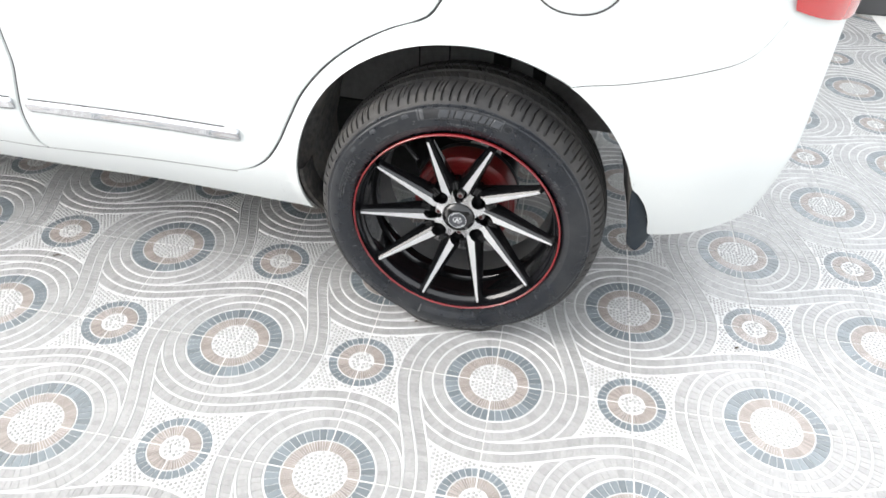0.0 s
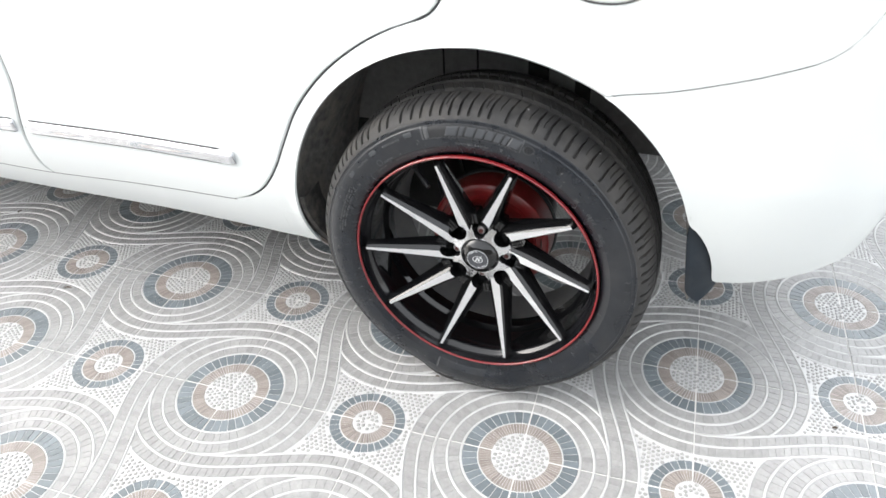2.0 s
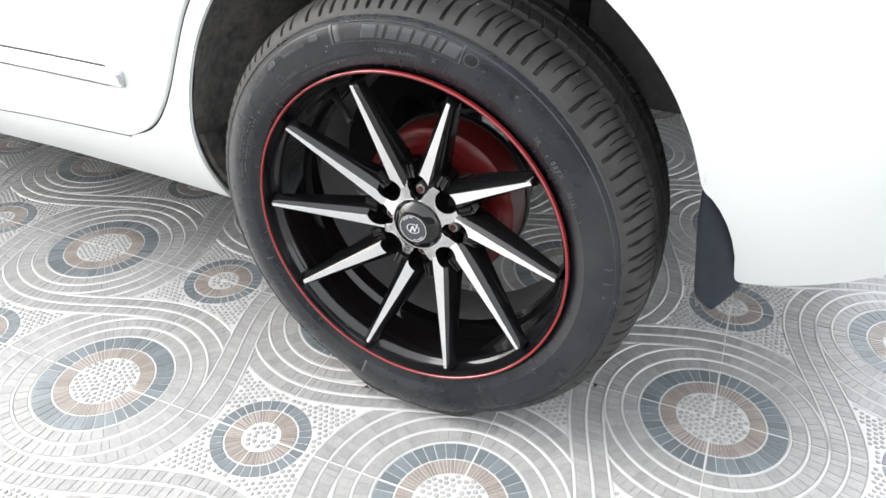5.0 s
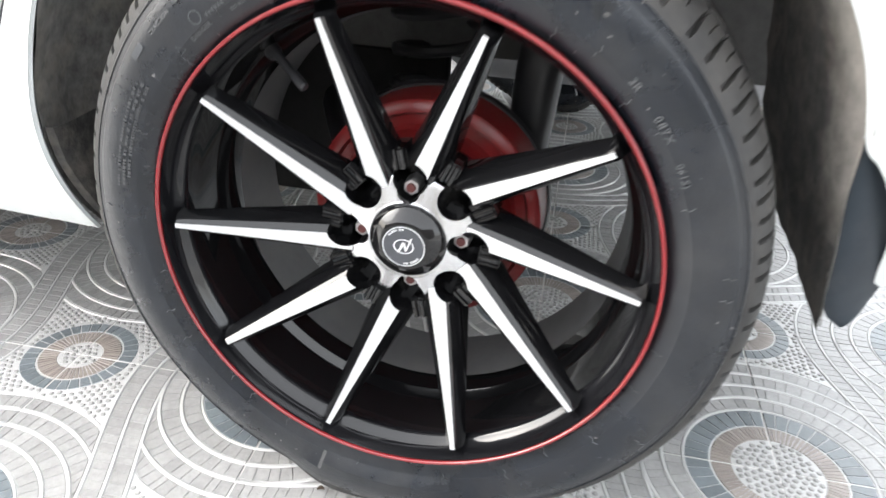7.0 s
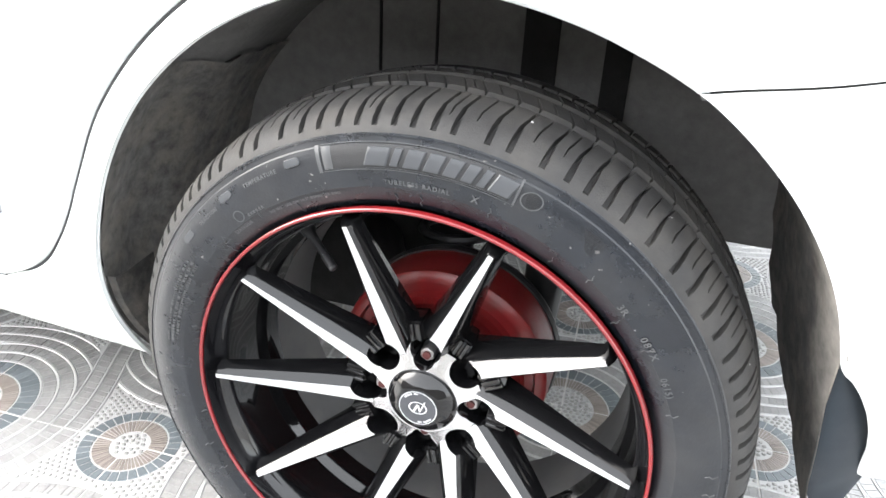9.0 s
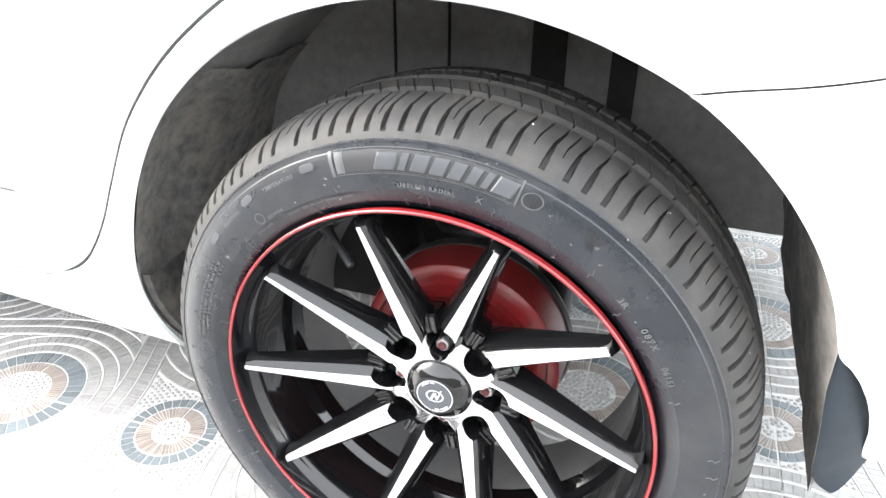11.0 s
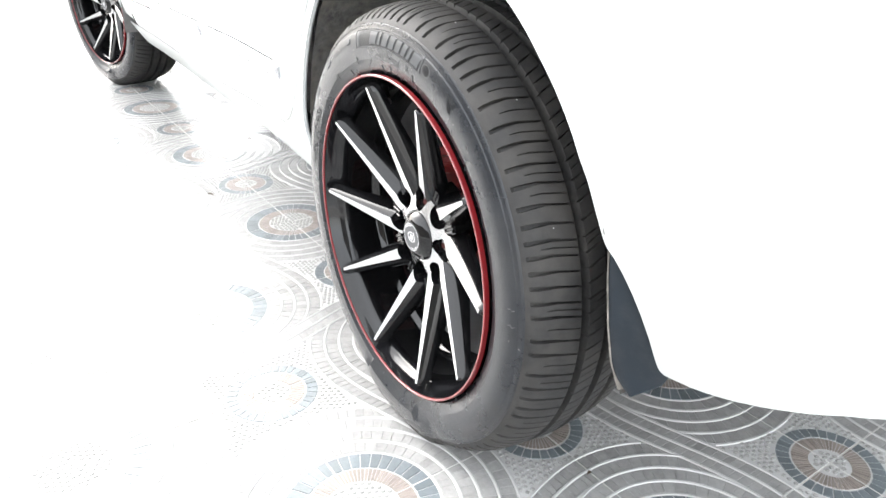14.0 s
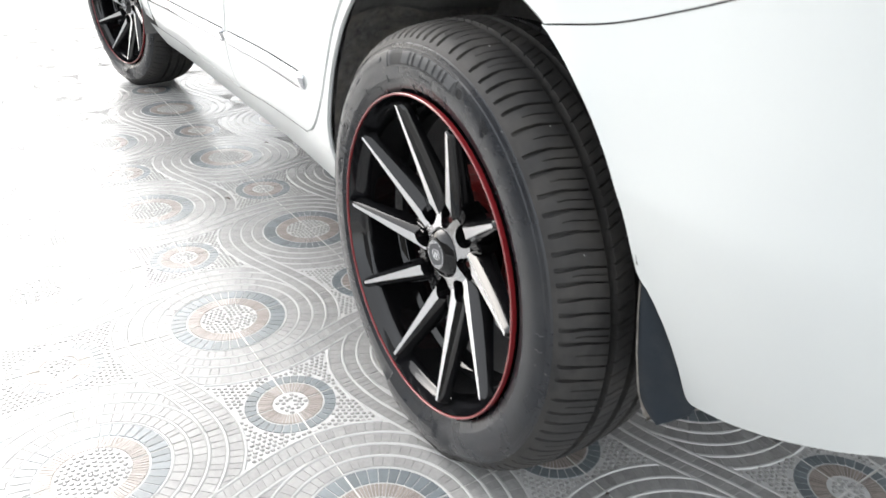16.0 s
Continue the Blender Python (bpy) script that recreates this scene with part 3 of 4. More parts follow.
def rear_lining(top, bottom, y0, inner, proud, rows_n, cols_n, ragged=0.0):
    rows = []
    for i in range(rows_n + 1):
        f = i / rows_n
        row = []
        for j in range(cols_n + 1):
            g = j / cols_n
            z = top + (bottom - top) * f
            y_in = max(y0, blend(FLAP_Y, z) + 0.004) if z < 0.45 else y0
            y = y_in + (inner(z) - y_in) * g
            if ragged and j == cols_n:
                y += ragged * noise.noise(Vector((90 * z, 2.0, 0.5)))
            # the worn lower edge rises towards the inside
            z += (0.013 * max(0.0, min(1.0, (y - 0.08) / 0.12)) + 0.003 * noise.noise(Vector((45 * y, 0.7, 2.2)))) * max(0.0, (f - 0.8) / 0.2)
            row.append((panel_x(y, z) - proud, y, z))
        rows.append(row)
    return grid_bm(rows)


part("liner_panel", rear_lining(0.565, 0.268, 0.039, lambda z: blend(PANEL_IN, z), 0.0, 90, 24), PANELFELT, car, "dark lower rear part of the liner, pale with dust along its edge")
rows = []
for i in range(31):
    f = i / 30
    a = radians(176 + 27 * f)
    out = 0.004 + 0.012 * f
    r = ARCH_R - 0.003 - 0.012 * max(0.0, f - 0.2)
    y = skin(-0.35, ARCH_Z + r * math.sin(a))[1]
    wob = 0.002 * noise.noise(Vector((40 * f, 1.0, 0.0)))
    rows.append([((r + 0.002) * math.cos(a), y + 0.004, ARCH_Z + (r + 0.002) * math.sin(a)), ((r - 0.006 - wob) * math.cos(a), y + 0.006, ARCH_Z + (r - 0.006) * math.sin(a)), ((r - 0.008 - wob) * math.cos(a), y + 0.020, ARCH_Z + (r - 0.008) * math.sin(a)), ((r - 0.004) * math.cos(a), y + 0.07, ARCH_Z + (r - 0.004) * math.sin(a))])
part("liner_lip", grid_bm(rows), DARKFELT, car, "dark worn lower lip of the liner")
liner(-BASE, -14, 196, lambda a, f: ARCH_R + 0.012, 0.040, lambda a: 0.31, LINER, "black felt wheel-house liner")
# near-black strips laid on the felt for the shade in its slots
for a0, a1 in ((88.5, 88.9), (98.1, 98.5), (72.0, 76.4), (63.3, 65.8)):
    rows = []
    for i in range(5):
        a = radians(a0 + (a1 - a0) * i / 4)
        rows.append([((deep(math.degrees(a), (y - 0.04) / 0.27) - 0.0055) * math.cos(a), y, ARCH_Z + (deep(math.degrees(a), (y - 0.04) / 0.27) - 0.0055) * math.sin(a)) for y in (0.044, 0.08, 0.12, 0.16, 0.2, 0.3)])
    part("liner_slot", grid_bm(rows), NEARBLACK, car, "flat dark strip painted for the shade in a liner slot", smooth=0)

# the painted slot shade runs on down the inner wall as raised strips
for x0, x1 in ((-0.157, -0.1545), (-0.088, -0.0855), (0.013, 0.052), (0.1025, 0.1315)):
    part("liner_slot", box_bm(x1 - x0, 0.006, 0.22, ((x0 + x1) / 2, 0.3065, 0.61), 0.001), NEARBLACK, car, "flat dark strip painted for the shade in a liner slot", smooth=0)

# mud flap: a slate cheek between the liner and the bumper's edge
FLAP_FRONT = [(0.456, 0.3405, 0.046), (0.4, 0.3425, 0.05), (0.352, 0.3485, 0.0519), (0.308, 0.3535, 0.0579), (0.276, 0.3605, 0.0657)]
FLAP_REAR = [(0.456, 0.349, 0.0538), (0.43, 0.374, 0.0699), (0.394, 0.395, 0.0795), (0.356, 0.403, 0.0853), (0.326, 0.404, 0.0889), (0.302, 0.404, 0.0917), (0.276, 0.398, 0.0884)]


def flap_mesh():
    rows = []
    n = 40
    for i in range(n + 1):
        f = i / n
        z = 0.456 + (0.276 - 0.456) * f
        xf, yf = blend([(a, b) for a, b, c in FLAP_FRONT], z), blend([(a, c) for a, b, c in FLAP_FRONT], z)
        xr, yr = blend([(a, b) for a, b, c in FLAP_REAR], z), blend([(a, c) for a, b, c in FLAP_REAR], z)
        round_off = max(0.0, (0.305 - z) / 0.029) ** 3 * 0.016
        row = []
        for j in range(13):
            g = j / 12
            x = xf + round_off + (xr - xf - round_off) * g
            row.append((x, yf + (yr - yf) * g - 0.0025 * math.sin(math.pi * g) + 0.004 * (1 - g) ** 8, z + 0.020 * g * f ** 4))
        rows.append(row)
    bm = face_out(grid_bm(rows))
    bmesh.ops.solidify(bm, geom=bm.faces[:], thickness=0.003)
    bmesh.ops.recalc_face_normals(bm, faces=bm.faces[:])
    return bm


part("mud_flap", flap_mesh(), FLAP, car, "slate-grey rubber mud flap")
# torn pale fringe of the liner over the flap's front edge
rows = []
for i in range(91):
    z = 0.447 + (0.274 - 0.447) * i / 90
    xf, yf = blend([(a, b) for a, b, c in FLAP_FRONT], z), blend([(a, c) for a, b, c in FLAP_FRONT], z)
    k = min(1.0, i / 20) * (0.7 + 0.8 * abs(noise.noise(Vector((70 * z, 0.3, 9.0))))) + (0.9 if 0.322 < z < 0.334 else 0.0) * (0.334 - z) / 0.012
    rows.append([(xf + 0.003, yf + 0.005 * k + 0.010, z), (xf, yf + 0.006, z), (xf, yf + 0.0015, z + 0.001)])
part("liner_fringe", grid_bm(rows), LINERDUST, car, "torn pale fibre fringe of the liner")

# ---- the wheels ----
SIDE = [(0.2185, 0.012), (0.2225, 0.0065), (0.229, 0.0020), (0.2375, -0.0005), (0.2390, -0.0015), (0.250, -0.0025), (0.2595, -0.0024), (0.268, -0.0010), (0.2735, 0.0010), (0.2745, 0.0022), (0.2785, 0.0035), (0.2805, 0.0040), (0.2815, 0.0056), (0.2865, 0.0085), (0.2915, 0.0130), (0.2970, 0.0220)]
TREAD = [(0.3012, 0.034), (0.3035, 0.046), (0.3055, 0.0605), (0.3052, 0.0622), (0.2945, 0.0637), (0.2945, 0.0713), (0.3063, 0.0728), (0.3075, 0.084), (0.3080, 0.0945), (0.2955, 0.0957), (0.2955, 0.0998)]
PITCHES = (3.3, 3.0, 3.2, 3.1, 3.3, 3.1, 5.4, 3.4, 5.4, 4.1, 3.3, 3.5, 3.3, 5.0, 5.5, 4.2, 4.5, 3.8, 4.3, 3.6)     # tread blocks of uneven length, in degrees


def tyre_mesh():
    prof = SIDE + TREAD
    prof = prof + [(r, 0.2 - y) for r, y in reversed(prof)]
    sizes = [PITCHES[k % len(PITCHES)] for k in range(92)]
    scale = 360 / sum(sizes)
    rows = []
    at = 104.0
    for p, size in enumerate(sizes):
        size *= scale
        siped = size > 4.0 or p % 4 == 1
        for c in range(9):
            row = []
            for r, y in prof:
                ys = y if y < 0.1 else 0.2 - y
                # half width of a slot: broad on the shoulder, narrow at the groove
                hw = 0.42 if ys < 0.014 else max(0.14, 0.42 - 0.28 * (ys - 0.014) / 0.026)
                off = (hw + 0.12, hw, -hw, -hw - 0.12, 0.17 - size / 2, 0.07 - size / 2, -0.07 - size / 2, -0.17 - size / 2, 0.80 - size)[c]
                cut = 0.0
                if r > 0.2865 and ys < 0.0625:
                    if c in (1, 2):
                        cut = 0.0060 * min(1.0, (r - 0.2865) / 0.006)
                    elif c in (5, 6) and siped and 0.030 < ys:
                        cut = 0.0035
                elif 0.0725 < ys < 0.0950:
                    if c in (1, 2) and ys < 0.086:
                        cut = 0.0035
                    elif c in (5, 6) and ys > 0.082 and siped:
                        cut = 0.003
                # the slots run straight over the shoulder, then swing towards the groove
                lean = -1.1 * smooth_step((ys - 0.028) / 0.036) + (1.6 * (ys - 0.0725) / 0.02 if ys > 0.0725 else 0.0)
                a = radians(at + off + (lean if y < 0.1 else -lean))
                rr = r - cut
                x, z, yy = rr * math.cos(a), rr * math.sin(a), y
                if z < -0.24:
                    # loaded: the tread flattens on the floor and the wall swells a little
                    down = max(0.0, -math.sin(a))
                    w = smooth_step((down - 0.915) / 0.075)
                    if r > 0.255:
                        z += w * smooth_step((r - 0.255) / 0.045) * ((-WZ + 0.0006 + cut + max(0.0, 0.3035 - r) * 0.8) - z)
                    if r < 0.2945:
                        k = smooth_step((down - 0.90) / 0.08) * math.sin(math.pi * min(1.0, max(0.0, (r - 0.222) / 0.0725)))
                        yy += (-0.006 if y < 0.1 else 0.006) * k
                row.append((x, yy, z))
            rows.append(row)
        at -= size
    bm = grid_bm(rows, close_v=True)
    bmesh.ops.recalc_face_normals(bm, faces=bm.faces[:])
    for fc in bm.faces:
        c = fc.calc_center_median()
        if math.hypot(c.x, c.z) > 0.2835:
            fc.material_index = 1
    return bm


def spoke_mesh():
    """One swirled spoke with its tip at angle 0: a narrow machined front and rounded black flanks."""
    bm = bmesh.new()
    tip = Vector((0.2045, 0.0))
    inn = Vector((0.054 * math.cos(radians(13.5)), 0.054 * math.sin(radians(13.5))))
    d = (inn - tip).normalized()
    nrm = Vector((-d.y, d.x))
    n = 22
    L = (inn - tip).length
    rows = []
    for i in range(n + 1):
        f = i / n
        c = tip + d * L * f
        half = 0.0022 + 0.0052 * f + 0.0010 * f * f
        flare = 0.0068 + 0.0095 * f
        yf = 0.000 + 0.0455 * f
        yb = yf + 0.017 + 0.018 * f
        # the flank bulges: it leaves the machined front gently and ends steep
        turns = [radians(q) for q in (38, 45, 52, 59, 66, 73, 79, 85)]
        s0, s1, c0, c1 = math.sin(turns[0]), math.sin(turns[-1]), math.cos(turns[0]), math.cos(turns[-1])
        side = [(half + flare * (math.sin(q) - s0) / (s1 - s0), yf + (yb - yf) * (c0 - math.cos(q)) / (c0 - c1)) for q in turns]
        pts = [(-o, y) for o, y in reversed(side)] + side
        rows.append([((c + nrm * o).x, y, (c + nrm * o).y) for o, y in pts])
    k = len(rows[0])
    mid = k // 2 - 1
    # the tip bends back into the barrel
    rows.insert(0, [(x + 0.0035, y + 0.004, z) for x, y, z in rows[0]])
    rows.insert(0, [(x + 0.0015, y + 0.012, z) for x, y, z in rows[0]])
    grid_bm(rows, close_u=True, bm=bm)
    bm.verts.ensure_lookup_table()
    nv = len(bm.verts)
    bm.faces.new(bm.verts[:k])
    bm.faces.new(bm.verts[nv - k:])
    bmesh.ops.recalc_face_normals(bm, faces=bm.faces[:])
    bm.faces.ensure_lookup_table()
    for idx, fc in enumerate(bm.faces):
        if idx % k == mid and 2 * k <= idx < k * (n + 2):
            fc.material_index = 1
    return bm


def hub_mesh():
    """The machined hub face."""
    prof = [(0.0350, 0.076), (0.0350, 0.044), (0.0354, 0.0418), (0.0370, 0.0412), (0.0385, 0.0420), (0.0560, 0.0462), (0.0610, 0.0485), (0.0645, 0.076)]
    bm = lathe(prof, 160)
    bm.faces.ensure_lookup_table()
    for idx, fc in enumerate(bm.faces):
        if idx % 7 in (1, 2, 3, 4, 5):
            fc.material_index = 1
    rows = [[(r * math.cos(2 * math.pi * k / 160), 0.076, r * math.sin(2 * math.pi * k / 160)) for r in (0.0645, 0.0350)] for k in range(160)]
    grid_bm(rows, close_v=True, bm=bm)
    bmesh.ops.remove_doubles(bm, verts=bm.verts[:], dist=0.00005)
    bmesh.ops.recalc_face_normals(bm, faces=bm.faces[:])
    return bm


def pocket_cutter(radius, mouth, at, count, start):
    """Round bores with a flared mouth, to be taken out of the hub and the spoke roots."""
    bm = bmesh.new()
    for k in range(count):
        a = radians(start + 360 / count * k)
        bmesh.ops.create_cone(bm, cap_ends=True, segments=40, radius1=radius, radius2=mouth, depth=0.046, matrix=pose(at * math.cos(a), 0.0475, at * math.sin(a), 90, 0, 0))
    me = bpy.data.meshes.new("bores")
    bm.to_mesh(me)
    bm.free()
    me.materials.append(GLOSS)
    return me


def bored(me, turn, bores):
    """A mesh with the bores taken out, as it lies at this turn of the wheel."""
    a, b = bpy.data.objects.new("a", me), bpy.data.objects.new("b", bores)
    for o in (a, b):
        scene.collection.objects.link(o)
    a.matrix_world = turn
    md = a.modifiers.new("bore", "BOOLEAN")
    md.operation, md.object, md.solver = "DIFFERENCE", b, "EXACT"
    bpy.context.view_layer.update()
    out = bpy.data.meshes.new_from_object(a.evaluated_get(bpy.context.evaluated_depsgraph_get()))
    for o in (a, b):
        bpy.data.objects.remove(o)
    return out


def barrel_mesh():
    prof = [(0.2165, -0.001), (0.2158, 0.0015), (0.2140, 0.009), (0.2122, 0.0165), (0.2088, 0.0198), (0.2066, 0.0226), (0.2056, 0.027), (0.2045, 0.045), (0.2030, 0.072), (0.2022, 0.075), (0.1955, 0.0812), (0.1945, 0.083), (0.1930, 0.104), (0.1905, 0.115), (0.1900, 0.175), (0.2080, 0.185), (0.2180, 0.196), (0.2200, 0.196), (0.2165, 0.185), (0.2050, 0.178), (0.2090, 0.10), (0.2120, 0.02), (0.2175, 0.006), (0.2165, -0.001)]
    bm = lathe(prof, 144)
    bmesh.ops.recalc_face_normals(bm, faces=bm.faces[:])
    for fc in bm.faces:
        c = fc.calc_center_median()
        if math.hypot(c.x, c.z) > 0.2045 and c.y < 0.036:
            fc.material_index = 1
        elif c.y > 0.1045:
            fc.material_index = 2
    return bm


def disc(r0, r1, y0, y1, segs=64):
    return lathe([(r0, y0), (r1, y1)], segs)


def bent_text(words, radius, angle, size, height, flip=False, spread=1.0, bold=0.0):
    """Raised lettering bent along a circle of the sidewall; its middle lies at angle."""
    cu = bpy.data.curves.new("t", "FONT")
    cu.body, cu.size, cu.align_x, cu.extrude, cu.space_character, cu.offset = words, size, "CENTER", 0.0, spread, bold
    cu.resolution_u = 2
    tmp = bpy.data.objects.new("t", cu)
    scene.collection.objects.link(tmp)
    dg = bpy.context.evaluated_depsgraph_get()
    me = bpy.data.meshes.new_from_object(tmp.evaluated_get(dg))
    bpy.data.objects.remove(tmp)
    bpy.data.curves.remove(cu)
    bm = bmesh.new()
    bm.from_mesh(me)
    bpy.data.meshes.remove(me)
    for v in bm.verts:
        x, h = v.co.x, v.co.y
        r = radius + h
        a = radians(angle) - x / (radius + size * 0.35)
        v.co = Vector((r * math.cos(a), side_y(r) - height, r * math.sin(a)))
    return bm


def side_y(r):
    for (r0, y0), (r1, y1) in zip(SIDE, SIDE[1:]):
        if r0 <= r <= r1:
            return y0 + (y1 - y0) * (r - r0) / (r1 - r0)
    return -0.01


def arc_bar(r0, r1, a0, a1, h=0.0008, bm=None, n=10, slant=0.0):
    """A raised patch of the sidewall between two radii and two angles."""
    rows = []
    radii = [r0, r0 + 0.0005] + [r0 + (r1 - r0) * k / 6 for k in range(1, 6)] + [r1 - 0.0005, r1] if r1 - r0 > 0.003 else [r0, r0 + 0.0003, r1 - 0.0003, r1]
    last = len(radii) - 1
    for i in range(n + 1):
        a = radians(a0 + (a1 - a0) * i / n)
        edge = n > 2 and i in (0, n) and abs(a1 - a0) < 300
        lean = [a - radians(slant) * (r - r0) / (r1 - r0) for r in radii]
        rows.append([(r * math.cos(b), side_y(r) - (h if 0 < k < last and not edge else -0.0004), r * math.sin(b)) for k, (r, b) in enumerate(zip(radii, lean))])
    return grid_bm(rows, bm=bm)


def cap_mark(bm):
    """An oval ring with a slanted bolt through it, on the cap."""
    y = 0.0298
    ring = []
    for k in range(40):
        a = 2 * math.pi * k / 40
        ring.append([((0.0095 * s) * math.cos(a), y, (0.0072 * s) * math.sin(a)) for s in (0.86, 1.0)])
    grid_bm(ring, close_v=True, bm=bm)
    for pts in ([(-0.0058, -0.0062), (-0.0036, -0.0062), (0.0012, 0.0040), (-0.0012, 0.0046)], [(-0.0012, 0.0046), (0.0012, 0.0040), (0.0032, -0.0036), (0.0016, -0.0044)], [(0.0016, -0.0044), (0.0032, -0.0036), (0.0078, 0.0092), (0.0060, 0.0086)]):
        bm.faces.new([bm.verts.new((x, y - 0.0003, z)) for x, z in pts])
    return bm


def wheel_assembly(lettered=True):
    wheel = part("wheel", barrel_mesh(), [GLOSS, RIMBLACK, INNERRIM], car, "gloss black ten-spoke alloy wheel with a red lip stripe")
    tyre = part("tyre", tyre_mesh(), [RUBBER, TREADRUB], wheel, "black tyre with a worn, dusty tread", 24)
    bm = lathe([(0.2175, 0.002), (0.2175, -0.0022), (0.2182, -0.0031), (0.2199, -0.0033), (0.2207, -0.0024), (0.2209, 0.003)], 160)
    bmesh.ops.recalc_face_normals(bm, faces=bm.faces[:])
    part("rim_stripe", bm, REDRING, wheel, "red painted rim stripe")
    bores = pocket_cutter(0.0098, 0.0108, 0.0468, 4, 1), pocket_cutter(0.0150, 0.0176, 0.0588, 8, 0)
    raw = bpy.data.meshes.new("spoke")
    b0 = spoke_mesh()
    b0.to_mesh(raw)
    b0.free()
    for m in (GLOSS, POLISH):
        raw.materials.append(m)
    for k in range(10):
        turn = pose(0, 0, 0, 0, -107.4 + 36 * k, 0)
        me = bored(bored(raw, turn, bores[0]), turn, bores[1])
        sp = part("spoke", me, [], wheel, "spoke with a machined front and gloss black flanks", 42)
        sp.matrix_local = turn
    raw_hub = bpy.data.meshes.new("hub_face")
    b0 = hub_mesh()
    b0.to_mesh(raw_hub)
    b0.free()
    for m in (GLOSS, HUBMETAL):
        raw_hub.materials.append(m)
    part("hub_face", bored(bored(raw_hub, Matrix.Identity(4), bores[0]), Matrix.Identity(4), bores[1]), [], wheel, "machined hub face with black bores", 30)
    bm = lathe([(0.001, 0.0745), (0.0635, 0.0745), (0.0655, 0.080), (0.0620, 0.098), (0.001, 0.098)], 96)
    bmesh.ops.recalc_face_normals(bm, faces=bm.faces[:])
    part("hub_plate", bm, GLOSS, wheel, "black hub plate")
    # ribbed pads between the spoke roots
    bm0 = None
    for k in range(10):
        if bm0 is None:
            bmp = box_bm(0.020, 0.030, 0.022, (0.0745, 0.064, 0), 0.002)
            for g in (-0.0072, 0.0, 0.0072):
                tube([(0.0655, 0.0492, g), (0.0835, 0.0492, g)], 0.0026, 10, bmp)
            bm0 = part("hub_pad", bmp, GLOSS, wheel, "black ribbed pad")
            bm0.matrix_local = pose(0, 0, 0, 0, -107.4 - 30, 0)
        else:
            o = new("hub_pad", bm0.data)
            o.parent = wheel
            o.matrix_local = pose(0, 0, 0, 0, -107.4 - 30 + 36 * k, 0)
    # centre cap
    bm = lathe([(0.0356, 0.050), (0.0352, 0.0415), (0.0342, 0.0395), (0.0295, 0.0355), (0.0240, 0.0318), (0.0218, 0.0306), (0.0205, 0.0304), (0.0001, 0.0304)], 72)
    bmesh.ops.recalc_face_normals(bm, faces=bm.faces[:])
    part("centre_cap", bm, GLOSS, wheel, "gloss black centre cap")
    part("cap_disc", lathe([(0.0198, 0.0304), (0.0196, 0.0299), (0.0001, 0.0299)], 60), CAPGREY, wheel, "grey emblem disc")
    bm = cap_mark(bmesh.new())
    grid_bm([[(r * math.cos(2 * math.pi * k / 60), 0.0297, r * math.sin(2 * math.pi * k / 60)) for r in (0.0186, 0.0194)] for k in range(60)], close_v=True, bm=bm)
    for base in (118, -62):
        for k in range(10):
            a = radians(base + 5.5 * (k - 4.5) if k != 3 else base)
            if k == 3:
                continue
            rows = [[(r * math.cos(a + da), 0.0297, r * math.sin(a + da)) for r in (0.0156, 0.0176)] for da in (-0.032, 0.032)]
            grid_bm(rows, bm=bm)
    part("cap_mark", bm, SILVER, wheel, "silver mark on the cap", smooth=0)
    nut = None
    for k in range(4):
        a = radians(181 - 90 * k)
        if nut is None:
            bm = bmesh.new()
            bmesh.ops.create_cone(bm, cap_ends=True, segments=6, radius1=0.0088, radius2=0.0080, depth=0.022, matrix=pose(0, 0, 0, 90, 0, 0))
            bmesh.ops.bevel(bm, geom=bm.edges[:], offset=0.001, segments=1, affect="EDGES")
            nut = part("lug_nut", bm, NUTSTEEL, wheel, "steel lug nut with a rusty stud end")
            o = nut
        else:
            o = new("lug_nut", nut.data)
            o.parent = wheel
        at = pose(0.0466 * math.cos(a), 0.0650, 0.0466 * math.sin(a))
        o.matrix_local = at
        st = new("stud", stud_mesh)
        st.parent = wheel
        st.matrix_local = at @ pose(0, -0.0112, 0)
    stem = [(0.2000, 131.0, 0.066, 0.0075), (0.1960, 130.3, 0.063, 0.0070), (0.1930, 129.8, 0.061, 0.0042), (0.1720, 127.0, 0.047, 0.0036), (0.1715, 126.9, 0.0468, 0.0045), (0.1590, 124.9, 0.0385, 0.0043), (0.1580, 124.7, 0.0380, 0.0030)]
    bm = tube([(r * math.cos(radians(a)), y, r * math.sin(radians(a))) for r, a, y, w in stem], [w for r, a, y, w in stem], 14)
    part("valve", bm, SATIN, wheel, "black rubber tyre valve")
    if lettered:
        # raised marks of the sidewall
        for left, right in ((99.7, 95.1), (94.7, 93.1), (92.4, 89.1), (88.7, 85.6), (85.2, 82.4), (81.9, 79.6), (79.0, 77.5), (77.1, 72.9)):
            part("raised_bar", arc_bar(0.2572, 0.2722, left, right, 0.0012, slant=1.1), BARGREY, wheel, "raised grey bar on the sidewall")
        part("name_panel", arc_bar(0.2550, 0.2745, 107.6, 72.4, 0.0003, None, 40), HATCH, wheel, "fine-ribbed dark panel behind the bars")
        bm = bmesh.new()
        for r0, r1, a0, a1 in ((0.2538, 0.2546, 108, 72), (0.2748, 0.2757, 108, 72), (0.2538, 0.2757, 108.4, 107.6), (0.2538, 0.2757, 72.2, 71.8), (0.2556, 0.2560, 100, 73)):
            arc_bar(r0, r1, a0, a1, 0.0008, bm, 30)
        arc_bar(0.2555, 0.2745, 107.4, 105.2, 0.0010, bm, 4)
        part("name_frame", bm, LETTER, wheel, "fine raised frame round the bars")
